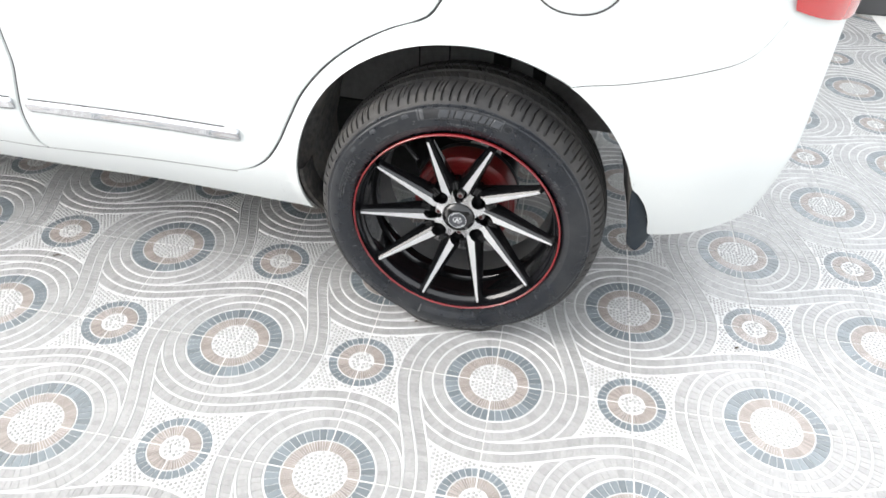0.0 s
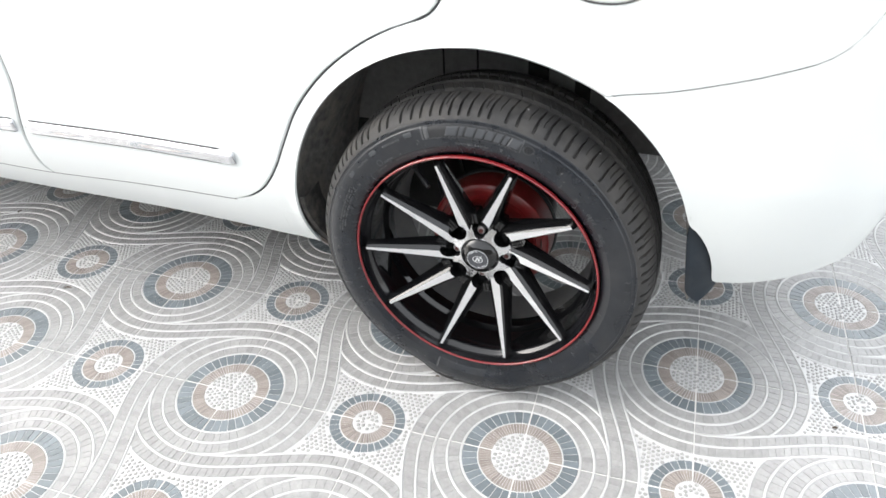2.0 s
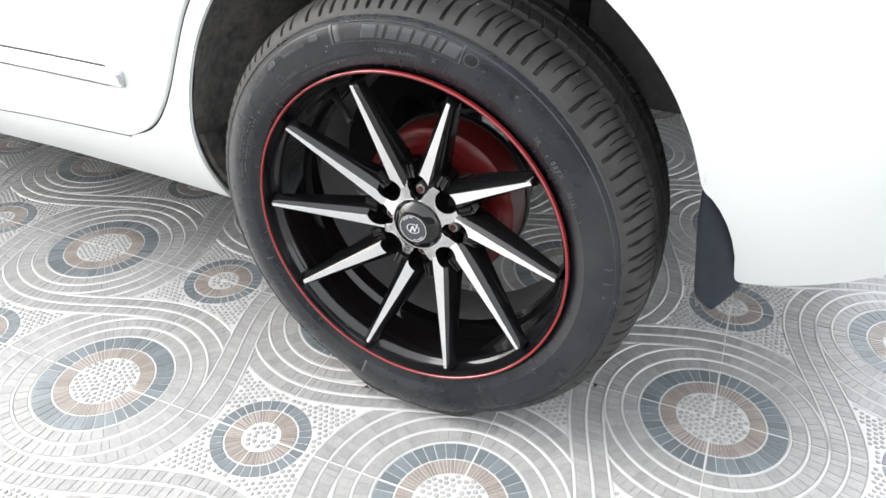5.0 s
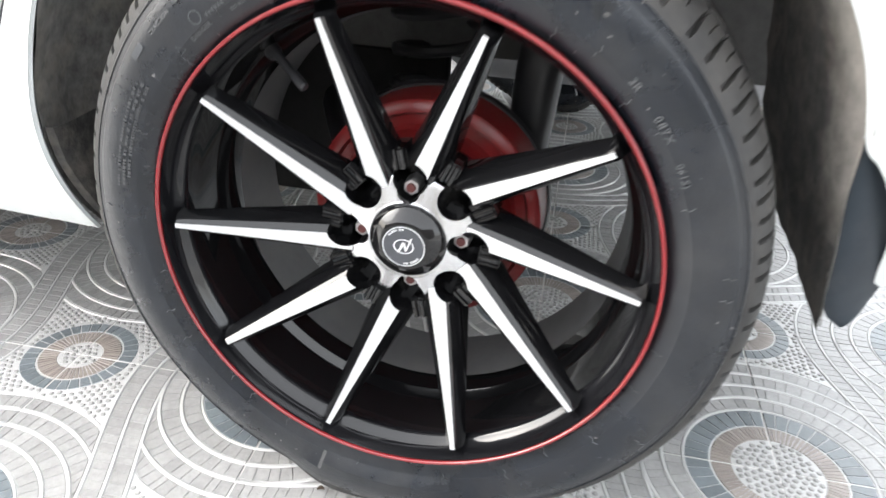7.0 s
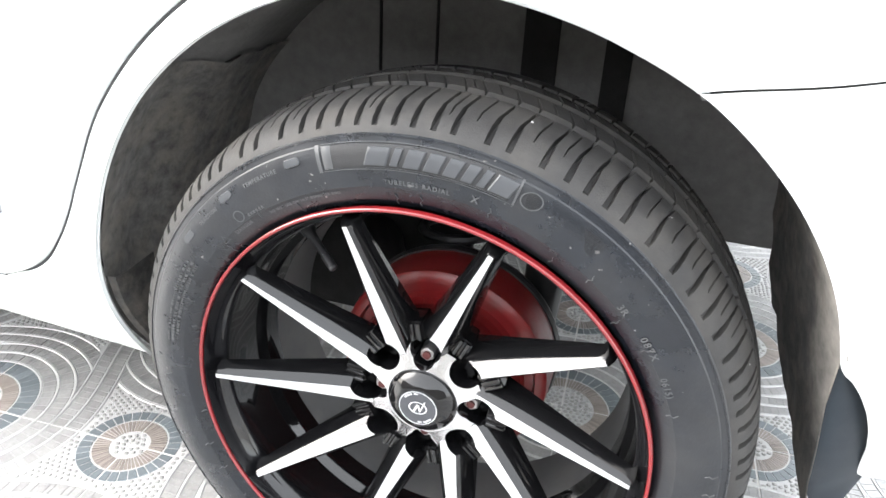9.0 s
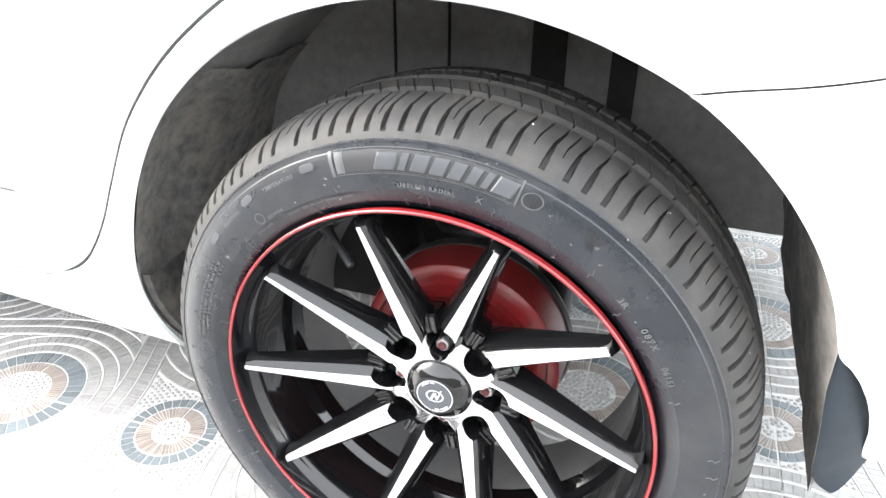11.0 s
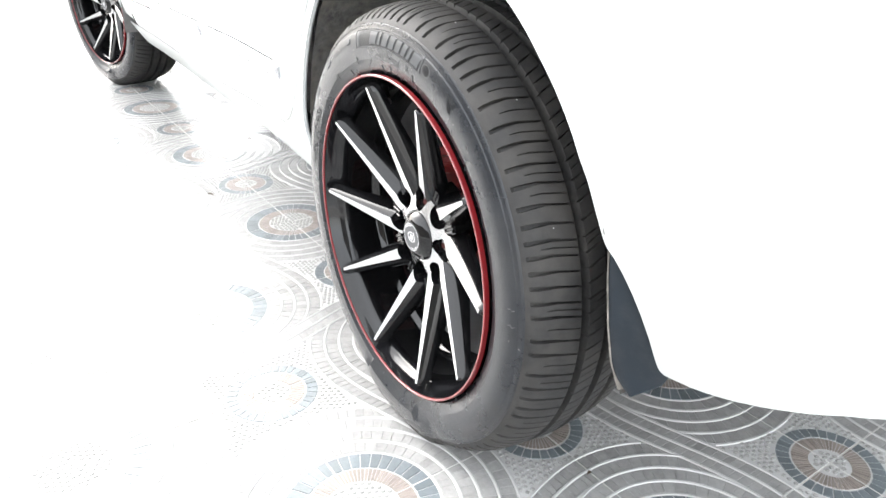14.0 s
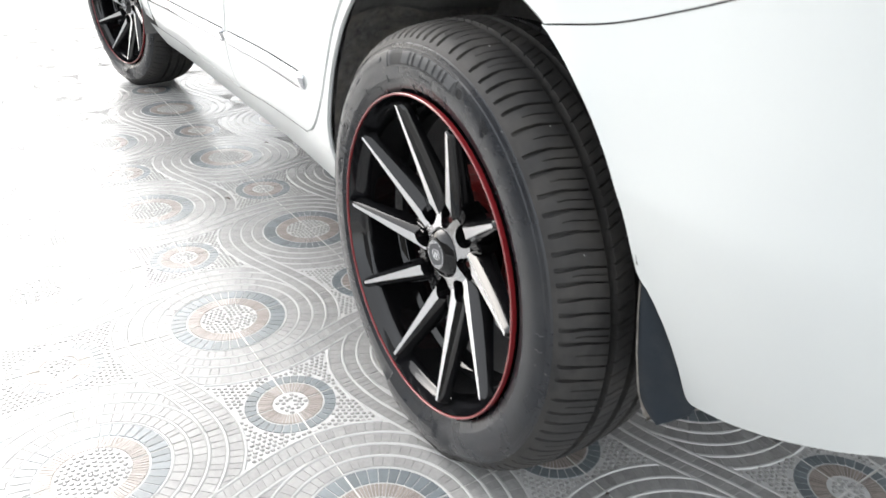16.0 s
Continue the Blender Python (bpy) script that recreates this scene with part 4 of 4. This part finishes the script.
        part("sidewall_rib", arc_bar(0.2792, 0.2800, 0, 360, 0.0006, None, 160), RUBBER, wheel, "fine raised rib")
        for k in range(34):
            a = 10.6 * k + random.uniform(-4, 4)
            r0 = random.choice((0.2230, 0.2245, 0.2345, 0.262))
            rows = []
            for i, (da, dr) in enumerate(((0, 0), (0.25, 0.0035), (-0.25, 0.006), (0.2, 0.010))):
                for_r = r0 + dr
                rows.append([(for_r * math.cos(radians(a + da + w)), side_y(for_r) - (0.0008 if w in (-0.03, 0.03) else -0.0003), for_r * math.sin(radians(a + da + w))) for w in (-0.11, -0.03, 0.03, 0.11)])
            part("mould_mark", grid_bm(rows), LETTER, wheel)
        words = [("TUBELESS RADIAL", 0.2425, 89.5, 0.0054, 1.3), ("TEMPERATURE", 0.2632, 121.3, 0.0050, 1.2), ("TRACTION", 0.2620, 136.6, 0.0048, 1.15), ("DO NOT USE ON 16.5\" DIAMETER RIMS", 0.2338, 114.6, 0.0034, 1.25), ("X", 0.2432, 78.4, 0.0085, 1.0), ("A", 0.2647, 114.9, 0.0046, 1.0), ("A", 0.2643, 131.6, 0.0046, 1.0), ("3R", 0.2402, 45.0, 0.0085, 1.1), ("087X", 0.2400, 35.9, 0.0085, 1.25), ("0615)", 0.2395, 27.0, 0.0078, 1.1), ("DANGER", 0.2348, 131.4, 0.0050, 1.2)]
        for w, r, a, s_, sp_ in words:
            part("raised_word", bent_text(w, r, a, s_, 0.0009, spread=sp_, bold=0.00015), WORDGREY, wheel, "raised lettering on the sidewall", smooth=0)
        for a, r in ((113.6, 0.2669), (130.4, 0.2663), (143.9, 0.2653)):
            # a pill-shaped pad
            rows = []
            for k in range(25):
                g = -1 + k / 12
                half = 0.0036 * math.sqrt(max(0.02, 1 - max(0.0, (abs(g) - 0.55) / 0.45) ** 2))
                ang = radians(a - 1.75 * g)
                lift = 0.0009 if 0 < k < 24 else -0.0003
                rows.append([((r + half * w) * math.cos(ang), side_y(r + half * w) - (lift if abs(w) < 1 else -0.0003), (r + half * w) * math.sin(ang)) for w in (-1, -0.85, -0.3, 0.3, 0.85, 1)])
            part("grade_pad", grid_bm(rows), BARGREY, wheel)
        # a ringed mark and a warning triangle
        bm = bmesh.new()
        for (a, r), outline in (((130.4, 0.2462), [(0.0056 * math.cos(q * math.pi / 15), 0.0056 * math.sin(q * math.pi / 15)) for q in range(30)]), ((137.6, 0.2385), [(-0.0042, -0.0030), (0.0042, -0.0030), (0.0, 0.0046)])):
            ring_rows = []
            for px, ph in outline:
                row = []
                for w in (0.80, 1.0):
                    rr, ang = r + ph * w, radians(a) - px * w / r
                    row.append((rr * math.cos(ang), side_y(rr) - 0.0008, rr * math.sin(ang)))
                ring_rows.append(row)
            grid_bm(ring_rows, close_v=True, bm=bm)
        part("mould_stamp", bm, LETTER, wheel, "raised ring and triangle stamps", smooth=0)
        bm = bmesh.new()
        for rr in (0.2440, 0.2487, 0.2534):
            a = 172.0 - random.uniform(0, 3)
            while a > 149:
                step = random.choice((0.35, 0.5, 0.5, 0.8))
                arc_bar(rr + random.uniform(0, 0.0004), rr + 0.0031, a, a - step, 0.0007, bm, 2)
                a -= step + random.choice((0.22, 0.25, 0.3, 0.9))
        a = 128.4
        for k in range(6):
            arc_bar(0.2410, 0.2438, a - 0.8 * k, a - 0.8 * k - 0.5, 0.0007, bm, 2)
        tagged(part("fine_print", bm, LETTER, wheel, "rows of tiny raised print"), kind="stuff")
        bm = bmesh.new()
        # a fine-lined leaf and an oval beside the panel
        for i in range(15):
            f = i / 14
            half = 3.4 * math.sqrt(max(0.0, 1 - f * f)) * (1 - 0.3 * f)
            arc_bar(0.2690 - 0.016 * f, 0.2693 - 0.016 * f, 58.5 + half * 0.6 - 1.6 * f, 58.5 - half - 1.6 * f, 0.0005, bm, 6)
        for i in range(-7, 8):
            w = 1.9 * math.sqrt(max(0.0, 1 - (i / 7.5) ** 2))
            arc_bar(0.2640 + 0.00085 * i, 0.2643 + 0.00085 * i, 69.4 + w, 69.4 - w, 0.0005, bm, 4)
        tagged(part("fine_lines", bm, HATCH, wheel, "fine moulded lines of a leaf and an oval"), kind="stuff")
        part("round_mark", grid_bm([[((0.0092 * s1) * math.cos(2 * math.pi * k / 28) + 0.2642 * math.cos(radians(69.4)), side_y(0.264) - 0.0011, (0.0076 * s1) * math.sin(2 * math.pi * k / 28) + 0.2642 * math.sin(radians(69.4))) for s1 in (0.88, 1.0)] for k in range(28)], close_v=True), LETTER, wheel, "raised oval mark", smooth=0)
        # small stones wedged in the tread
        for a, y, r in ((23.9, 0.038, 0.3005), (50.2, 0.046, 0.3020), (-5.0, 0.035, 0.2995), (-26.0, 0.040, 0.3005), (75.0, 0.045, 0.302), (97.0, 0.030, 0.298)):
            bm = bmesh.new()
            bmesh.ops.create_icosphere(bm, subdivisions=1, radius=0.0019, matrix=Matrix.Translation((r * math.cos(radians(a)), y, r * math.sin(radians(a)))))
            part("wedged_stone", bm, GLAZE, wheel, "small pale stone wedged in the tread")
    return wheel


bm = bmesh.new()
bmesh.ops.create_cone(bm, cap_ends=True, segments=16, radius1=0.0044, radius2=0.0040, depth=0.004, matrix=pose(0, 0, 0, 90, 0, 0))
stud_mesh = bpy.data.meshes.new("stud")
bm.to_mesh(stud_mesh)
bm.free()
stud_mesh.materials.append(STUDRUST)

rear = wheel_assembly()
rear.matrix_local = pose(0, 0, WZ)


def wheel_copy(m):
    made = rear.copy()
    scene.collection.objects.link(made)
    made.matrix_local = m
    for o in rear.children:
        c = o.copy()
        scene.collection.objects.link(c)
        c.parent = made
    return made


wheel_copy(pose(-BASE, 0.01, WZ, 0, 0, 15) @ pose(0, 0, 0, 0, 11, 0))
wheel_copy(pose(0, 1.66, WZ, 0, 0, 180))
wheel_copy(pose(-BASE, 1.66, WZ, 0, 25, 180))


# brake drums, axle and dampers
def brake(cx):
    bm = lathe([(0.001, 0.100), (0.058, 0.100), (0.061, 0.107), (0.074, 0.108), (0.077, 0.098), (0.086, 0.097), (0.0885, 0.104), (0.098, 0.105), (0.1005, 0.099), (0.107, 0.100), (0.1115, 0.104), (0.1125, 0.112), (0.1125, 0.150), (0.108, 0.152)], 96, cx=cx, cz=WZ)
    bmesh.ops.recalc_face_normals(bm, faces=bm.faces[:])
    for fc in bm.faces:
        if fc.calc_center_median().y > 0.143:
            fc.material_index = 1
    drum = part("brake_drum", bm, [REDDRUM, SATIN], car, "red painted brake drum with stepped rings")
    bm = lathe([(0.09, 0.150), (0.1145, 0.150), (0.1165, 0.156), (0.1145, 0.162), (0.02, 0.165)], 72, cx=cx, cz=WZ)
    bmesh.ops.recalc_face_normals(bm, faces=bm.faces[:])
    part("brake_backplate", bm, SATIN, car, "black backplate")
    return drum


brake(0.0)
brake(-BASE)
part("axle_beam", tube([(0.03, 0.16, WZ), (-0.10, 0.20, WZ + 0.02), (-0.16, 0.32, WZ + 0.03), (-0.16, 1.34, WZ + 0.03)], 0.032), SATIN, car, "black axle beam")
part("damper", tube([(0.075, 0.22, WZ - 0.02), (0.085, 0.215, WZ + 0.12), (0.10, 0.21, WZ + 0.25)], [0.022, 0.024, 0.024], 16), SATIN, car, "black damper tube")
part("silencer", tube([(-0.10, 0.62, 0.40), (-0.06, 0.62, 0.40), (0.42, 0.62, 0.40), (0.46, 0.62, 0.40)], [0.06, 0.085, 0.085, 0.06], 24), STEEL, car, "dull steel exhaust silencer")
spring = [(-0.03 + 0.05 * math.cos(k * 0.5), 0.27 + 0.05 * math.sin(k * 0.5), WZ + 0.06 + 0.0030 * k) for k in range(56)]
part("coil_spring", tube(spring, 0.0065, 8), SATIN, car, "black coil spring")

# ---- the tiled floor ----
S = 0.30
floor = part("floor", box_bm(6.3, 4.80, 0.06, (-0.45, 0.31, -0.0306)), GROUT, None, smooth=0)
tagged(floor, "pale floor of mosaic-patterned ceramic tiles", "floor", kind="structure")
ground = part("ground", grid_bm([[(x, y, -0.064) for x in (-400, -40, -4, 4, 40, 400)] for y in (-400, -40, -4, 4, 40, 400)]), CONCRETE, None, smooth=0)
tagged(ground, "pale concrete ground outside the tiled floor", "ground", kind="structure")

RB = [0.0525, 0.0765, 0.0785, 0.1065]     # pebble field, tan ring, blue ring of the large rosette
RS = [0.0285, 0.0525, 0.0545, 0.0735]     # the same of the small one
RINGS = [0.1335, 0.1595, 0.1855, 0.2115]      # the pale lines round the large rosette
SWING = [0.1595, 0.1855, 0.2115]             # those that swing over to the next one


def s_line(x, d):
    """Height below the corner of a pale line that swings from one large rosette to the next."""
    t = x / S
    return -d + 0.071 * (3 * t * t - 2 * t ** 3)


class TileMesh:
    def __init__(self):
        self.v, self.f, self.m = [], [], []

    def stone(self, q, mat, h=0.0009, inset=0.0009):
        """A low block with sloped sides over four corners."""
        c = (sum(p[0] for p in q) / 4, sum(p[1] for p in q) / 4)
        area = 0.5 * abs(sum(q[i][0] * q[(i + 1) % 4][1] - q[(i + 1) % 4][0] * q[i][1] for i in range(4)))
        if area < 1.2e-5:
            return
        b = len(self.v)
        for x, y in q:
            self.v.append((x, y, -0.0004))
        for x, y in q:
            d = math.hypot(c[0] - x, c[1] - y) or 1
            k = min(0.45, inset / d)
            self.v.append((x + (c[0] - x) * k, y + (c[1] - y) * k, h))
        for i in range(4):
            j = (i + 1) % 4
            self.f.append((b + i, b + j, b + 4 + j, b + 4 + i))
        self.f.append((b + 4, b + 5, b + 6, b + 7))
        self.m += [mat] * 5
        if mat != 1:
            return
        # the darker joint round a grey stone
        b = len(self.v)
        for x, y in q:
            d = math.hypot(c[0] - x, c[1] - y) or 1
            self.v.append((x - (c[0] - x) * 0.0005 / d, y - (c[1] - y) * 0.0005 / d, 0.00012))
        self.f.append((b, b + 1, b + 2, b + 3))
        self.m.append(5)

    def dome(self, x, y, r, h=0.0017):
        """A low pebble with a pale top and darker flanks."""
        b = len(self.v)
        w = random.uniform(0, 1)
        for rr, z in ((r, 0.0001), (0.62 * r, h)):
            for k in range(6):
                a = math.pi * k / 3 + w
                self.v.append((x + rr * math.cos(a), y + rr * math.sin(a), z))
        for k in range(6):
            self.f.append((b + k, b + (k + 1) % 6, b + 6 + (k + 1) % 6, b + 6 + k))
        self.f.append(tuple(b + 6 + k for k in range(6)))
        self.m += [5] * 6 + [4]

    def ribbon(self, pts, w=0.0027, h=0.0018):
        """A raised pale line."""
        b = len(self.v)
        for i, p in enumerate(pts):
            a, c = pts[max(i - 1, 0)], pts[min(i + 1, len(pts) - 1)]
            d = math.hypot(c[0] - a[0], c[1] - a[1]) or 1
            nx, ny = -(c[1] - a[1]) / d * w, (c[0] - a[0]) / d * w
            self.v += [(p[0] - nx, p[1] - ny, -0.0002), (p[0] - nx * 0.5, p[1] - ny * 0.5, h), (p[0] + nx * 0.5, p[1] + ny * 0.5, h), (p[0] + nx, p[1] + ny, -0.0002)]
        for i in range(len(pts) - 1):
            for k in range(3):
                self.f.append((b + 4 * i + k, b + 4 * i + 4 + k, b + 4 * i + 5 + k, b + 4 * i + 1 + k))
                self.m.append(0)


def tile_mesh():
    random.seed(7)
    t = TileMesh()
    e = S - 0.0009
    lo, hi = 0.0009, e
    # body of the tile
    b = len(t.v)
    for x, y, z in ((lo, -lo, 0), (hi, -lo, 0), (hi, -hi, 0), (lo, -hi, 0)):
        t.v.append((x, y, -0.0025))
    for x, y in ((lo, -lo), (hi, -lo), (hi, -hi), (lo, -hi)):
        t.v.append((x + (0.0006 if x == lo else -0.0006), y + (-0.0006 if y == -lo else 0.0006), 0.0))
    for i in range(4):
        j = (i + 1) % 4
        t.f.append((b + i, b + j, b + 4 + j, b + 4 + i))
    t.f.append((b + 4, b + 5, b + 6, b + 7))
    t.m += [0] * 5

    def both(fn, *args):
        """Draws once as given and once turned half round the tile's middle."""
        fn(lambda x, y: (x, y), *args)
        fn(lambda x, y: (S - x, -S - y), *args)

    def ring(put, cx, cy, a0, r0, r1, count, mat, gap):
        for k in range(count):
            p0 = a0 + 90 * k / count
            p1 = a0 + 90 * (k + 1) / count
            # the first and the last stone keep clear of the grout
            ga, gb = (0.0015 if k == 0 else gap), (0.0015 if k == count - 1 else gap)
            q = []
            for r, ang in ((r0, p0 + math.degrees(ga / r0)), (r1, p0 + math.degrees(ga / r1)), (r1, p1 - math.degrees(gb / r1)), (r0, p1 - math.degrees(gb / r0))):
                q.append(put(cx + r * math.cos(radians(ang)), cy + r * math.sin(radians(ang))))
            t.stone(q, mat)

    def rosettes(put):
        ring(put, 0, 0, -90, RB[2], RB[3], 10, 2, 0.0005)
        ring(put, 0, 0, -90, RB[0], RB[1], 20, 3, 0.0004)
        ring(put, S, 0, 180, RS[2], RS[3], 8, 2, 0.0005)
        ring(put, S, 0, 180, RS[0], RS[1], 14, 3, 0.0004)
        arc = [(0.1085 * math.cos(radians(-90 * k / 14)), 0.1085 * math.sin(radians(-90 * k / 14))) for k in range(15)]
        t.ribbon([put(*p) for p in arc], 0.0016, 0.0013)

    both(rosettes)

    def inside(x, y):
        return (min(max(x, 0.0012), S - 0.0012), max(min(y, -0.0012), -S + 0.0012))

    # swinging bands
    for d0, d1 in zip(SWING, SWING[1:]):
        n = 23
        off = random.uniform(0, 0.4)
        cuts = [(k - off + random.uniform(-0.24, 0.24)) * S / n for k in range(n + 2)]
        for x0, x1 in zip(cuts, cuts[1:]):
            q = [inside(x, s_line(x, d) + s) for x, d, s in ((x0, d0, -0.0026), (x1, d0, -0.0026), (x1, d1, 0.0026), (x0, d1, 0.0026))]
            gapx = 0.0003
            q = [(q[0][0] + gapx, q[0][1]), (q[1][0] - gapx, q[1][1]), (q[2][0] - gapx, q[2][1]), (q[3][0] + gapx, q[3][1])]
            t.stone(q, 1)
    for d in SWING:
        t.ribbon([(S * k / 20 if 0 < k < 20 else (0.001 if k == 0 else S - 0.001), s_line(S * k / 20, d)) for k in range(21)])

    def arcs(put):
        radii = [0.1085] + RINGS
        for r0, r1 in zip(radii, radii[1:]):
            n = max(8, int(r0 * 1.57 / 0.0135))
            cuts = [-90 * (k + (random.uniform(-0.24, 0.24) if 0 < k < n else 0)) / n for k in range(n + 1)]
            for a0, a1 in zip(cuts, cuts[1:]):
                q = []
                for r, a, s in ((r0 + 0.0026, a0, -1), (r1 - 0.0026, a0, -1), (r1 - 0.0026, a1, 1), (r0 + 0.0026, a1, 1)):
                    ang = radians(a) + s * 0.0003 / r
                    x, y = r * math.cos(ang), r * math.sin(ang)
                    x, y = inside(x, y)
                    y = max(y, s_line(x, SWING[0]) + 0.0028)
                    q.append(put(x, y))
                t.stone(q, 1)
        for r in RINGS:
            pts = []
            for k in range(25):
                a = radians(-90 * k / 24)
                x, y = r * math.cos(a), min(r * math.sin(a), -0.001)
                if y < s_line(x, SWING[0]) - 0.001:
                    break
                pts.append(put(x, y))
            if len(pts) > 1:
                t.ribbon(pts)

    both(arcs)
    # pebbles
    step = 0.0096
    row = 0
    y = -0.003
    while y > -S + 0.002:
        x = 0.003 + (row % 2) * step / 2
        while x < S - 0.002:
            px, py = x + random.uniform(-0.0007, 0.0007), y + random.uniform(-0.0007, 0.0007)
            r1, r2 = math.hypot(px, py), math.hypot(S - px, -S - py)
            k1, k2 = math.hypot(S - px, py), math.hypot(px, -S - py)
            m = 0.0034
            big = min(r1, r2) < RB[0] - m
            small = min(k1, k2) < RS[0] - m
            upper = py > s_line(px, SWING[0]) + m + 0.001
            lower = py < s_line(px, SWING[2]) - m - 0.001
            field = min(r1, r2) > RINGS[3] + m and min(k1, k2) > RS[3] + m and (upper or lower)
            if big or small or field:
                t.dome(px, py, random.uniform(0.0035, 0.0041))
            x += step
        y -= step * 0.866
        row += 1
    me = bpy.data.meshes.new("tile")
    me.from_pydata([(x - S / 2, y + S / 2, z) for x, y, z in t.v], [], t.f)
    me.polygons.foreach_set("material_index", t.m)
    for m in (GLAZE, STONE, BLUE, TAN, PEBBLE, JOINT):
        me.materials.append(m)
    bm = bmesh.new()
    bm.from_mesh(me)
    bmesh.ops.recalc_face_normals(bm, faces=bm.faces[:])
    bm.to_mesh(me)
    bm.free()
    return me


TILE = tile_mesh()
# a rosette stands at each corner, large where the column and row add up to an odd number
for i in range(-12, 10):
    for j in range(-8, 9):
        near = -8 <= i <= 6 and -5 <= j <= 6
        if not near and not (-11 <= i <= 7 and -6 <= j <= 8):
            continue
        ob = new("tile", TILE)
        ob.parent = floor
        # top-left corner of this tile is (i, j + 1)
        ob.matrix_local = pose((i + 0.5) * S, (j + 0.5) * S, 0, 0, 0, 0 if (i + j + 1) % 2 else -90)


# bits of dry leaf on the floor
def leaf_bit(x, y, length, turn):
    rows = []
    for i in range(7):
        f = i / 6
        half = 0.0030 * math.sin(math.pi * (0.08 + 0.84 * f))
        rows.append([(length * (f - 0.5), half * g, 0.0032 + 0.0025 * abs(g) + 0.002 * math.sin(3 * f)) for g in (-1, -0.5, 0, 0.5, 1)])
    bm = grid_bm(rows)
    bmesh.ops.solidify(bm, geom=bm.faces[:], thickness=0.0004)
    ob = part("leaf", bm, LEAF)
    ob.matrix_world = pose(x, y, 0, 0, 0, turn)
    tagged(ob, "small dry brown leaf bit lying on the tiles", "leaf", "dry leaf bits")


LEAF = plain("dry_leaf", (0.09, 0.065, 0.045), 0.8, vary=0.3, scale=200)
for x, y, length, turn in ((-0.268, 0.191, 0.020, 20), (-0.655, 0.448, 0.012, 70), (1.446, 0.218, 0.010, 10), (0.843, 2.30, 0.03, 40), (0.95, 2.05, 0.02, 120), (0.695, 0.147, 0.008, 15), (1.023, 0.294, 0.007, 80)):
    leaf_bit(x, y, length, turn)

# dark skirting; the wall above is added unseen, low to let skylight in
wall = part("wall_north", box_bm(9.0, 0.2, 0.75, (0.5, 2.83, 0.36), 0.004), WALLPAINT, None, smooth=0)
tagged(wall, "added low pale wall behind the car, unseen above its skirting", "wall", kind="structure")
base = part("baseboard", box_bm(9.0, 0.03, 0.35, (0.5, 2.712, 0.177), 0.004), SKIRT, None, smooth=0)
tagged(base, "dark grey skirting along the wall", "baseboard", kind="structure")


# an unseen wall added across from the car, dark for its reflections
yard = part("wall_south", box_bm(14.0, 0.2, 2.1, (-1.0, -4.3, 0.99), 0.004), DARKPLASTER, None, smooth=0)
tagged(yard, "added unseen dark plaster wall across from the car", "wall", kind="structure")
# an unseen slab added over the car to hold back skylight
slab = part("ceiling", box_bm(4.5, 2.80, 0.15, (-0.9, 1.325, 3.075), 0.004), WALLPAINT, None, smooth=0)
tagged(slab, "added unseen pale slab over the car, to block skylight", "ceiling", kind="structure")
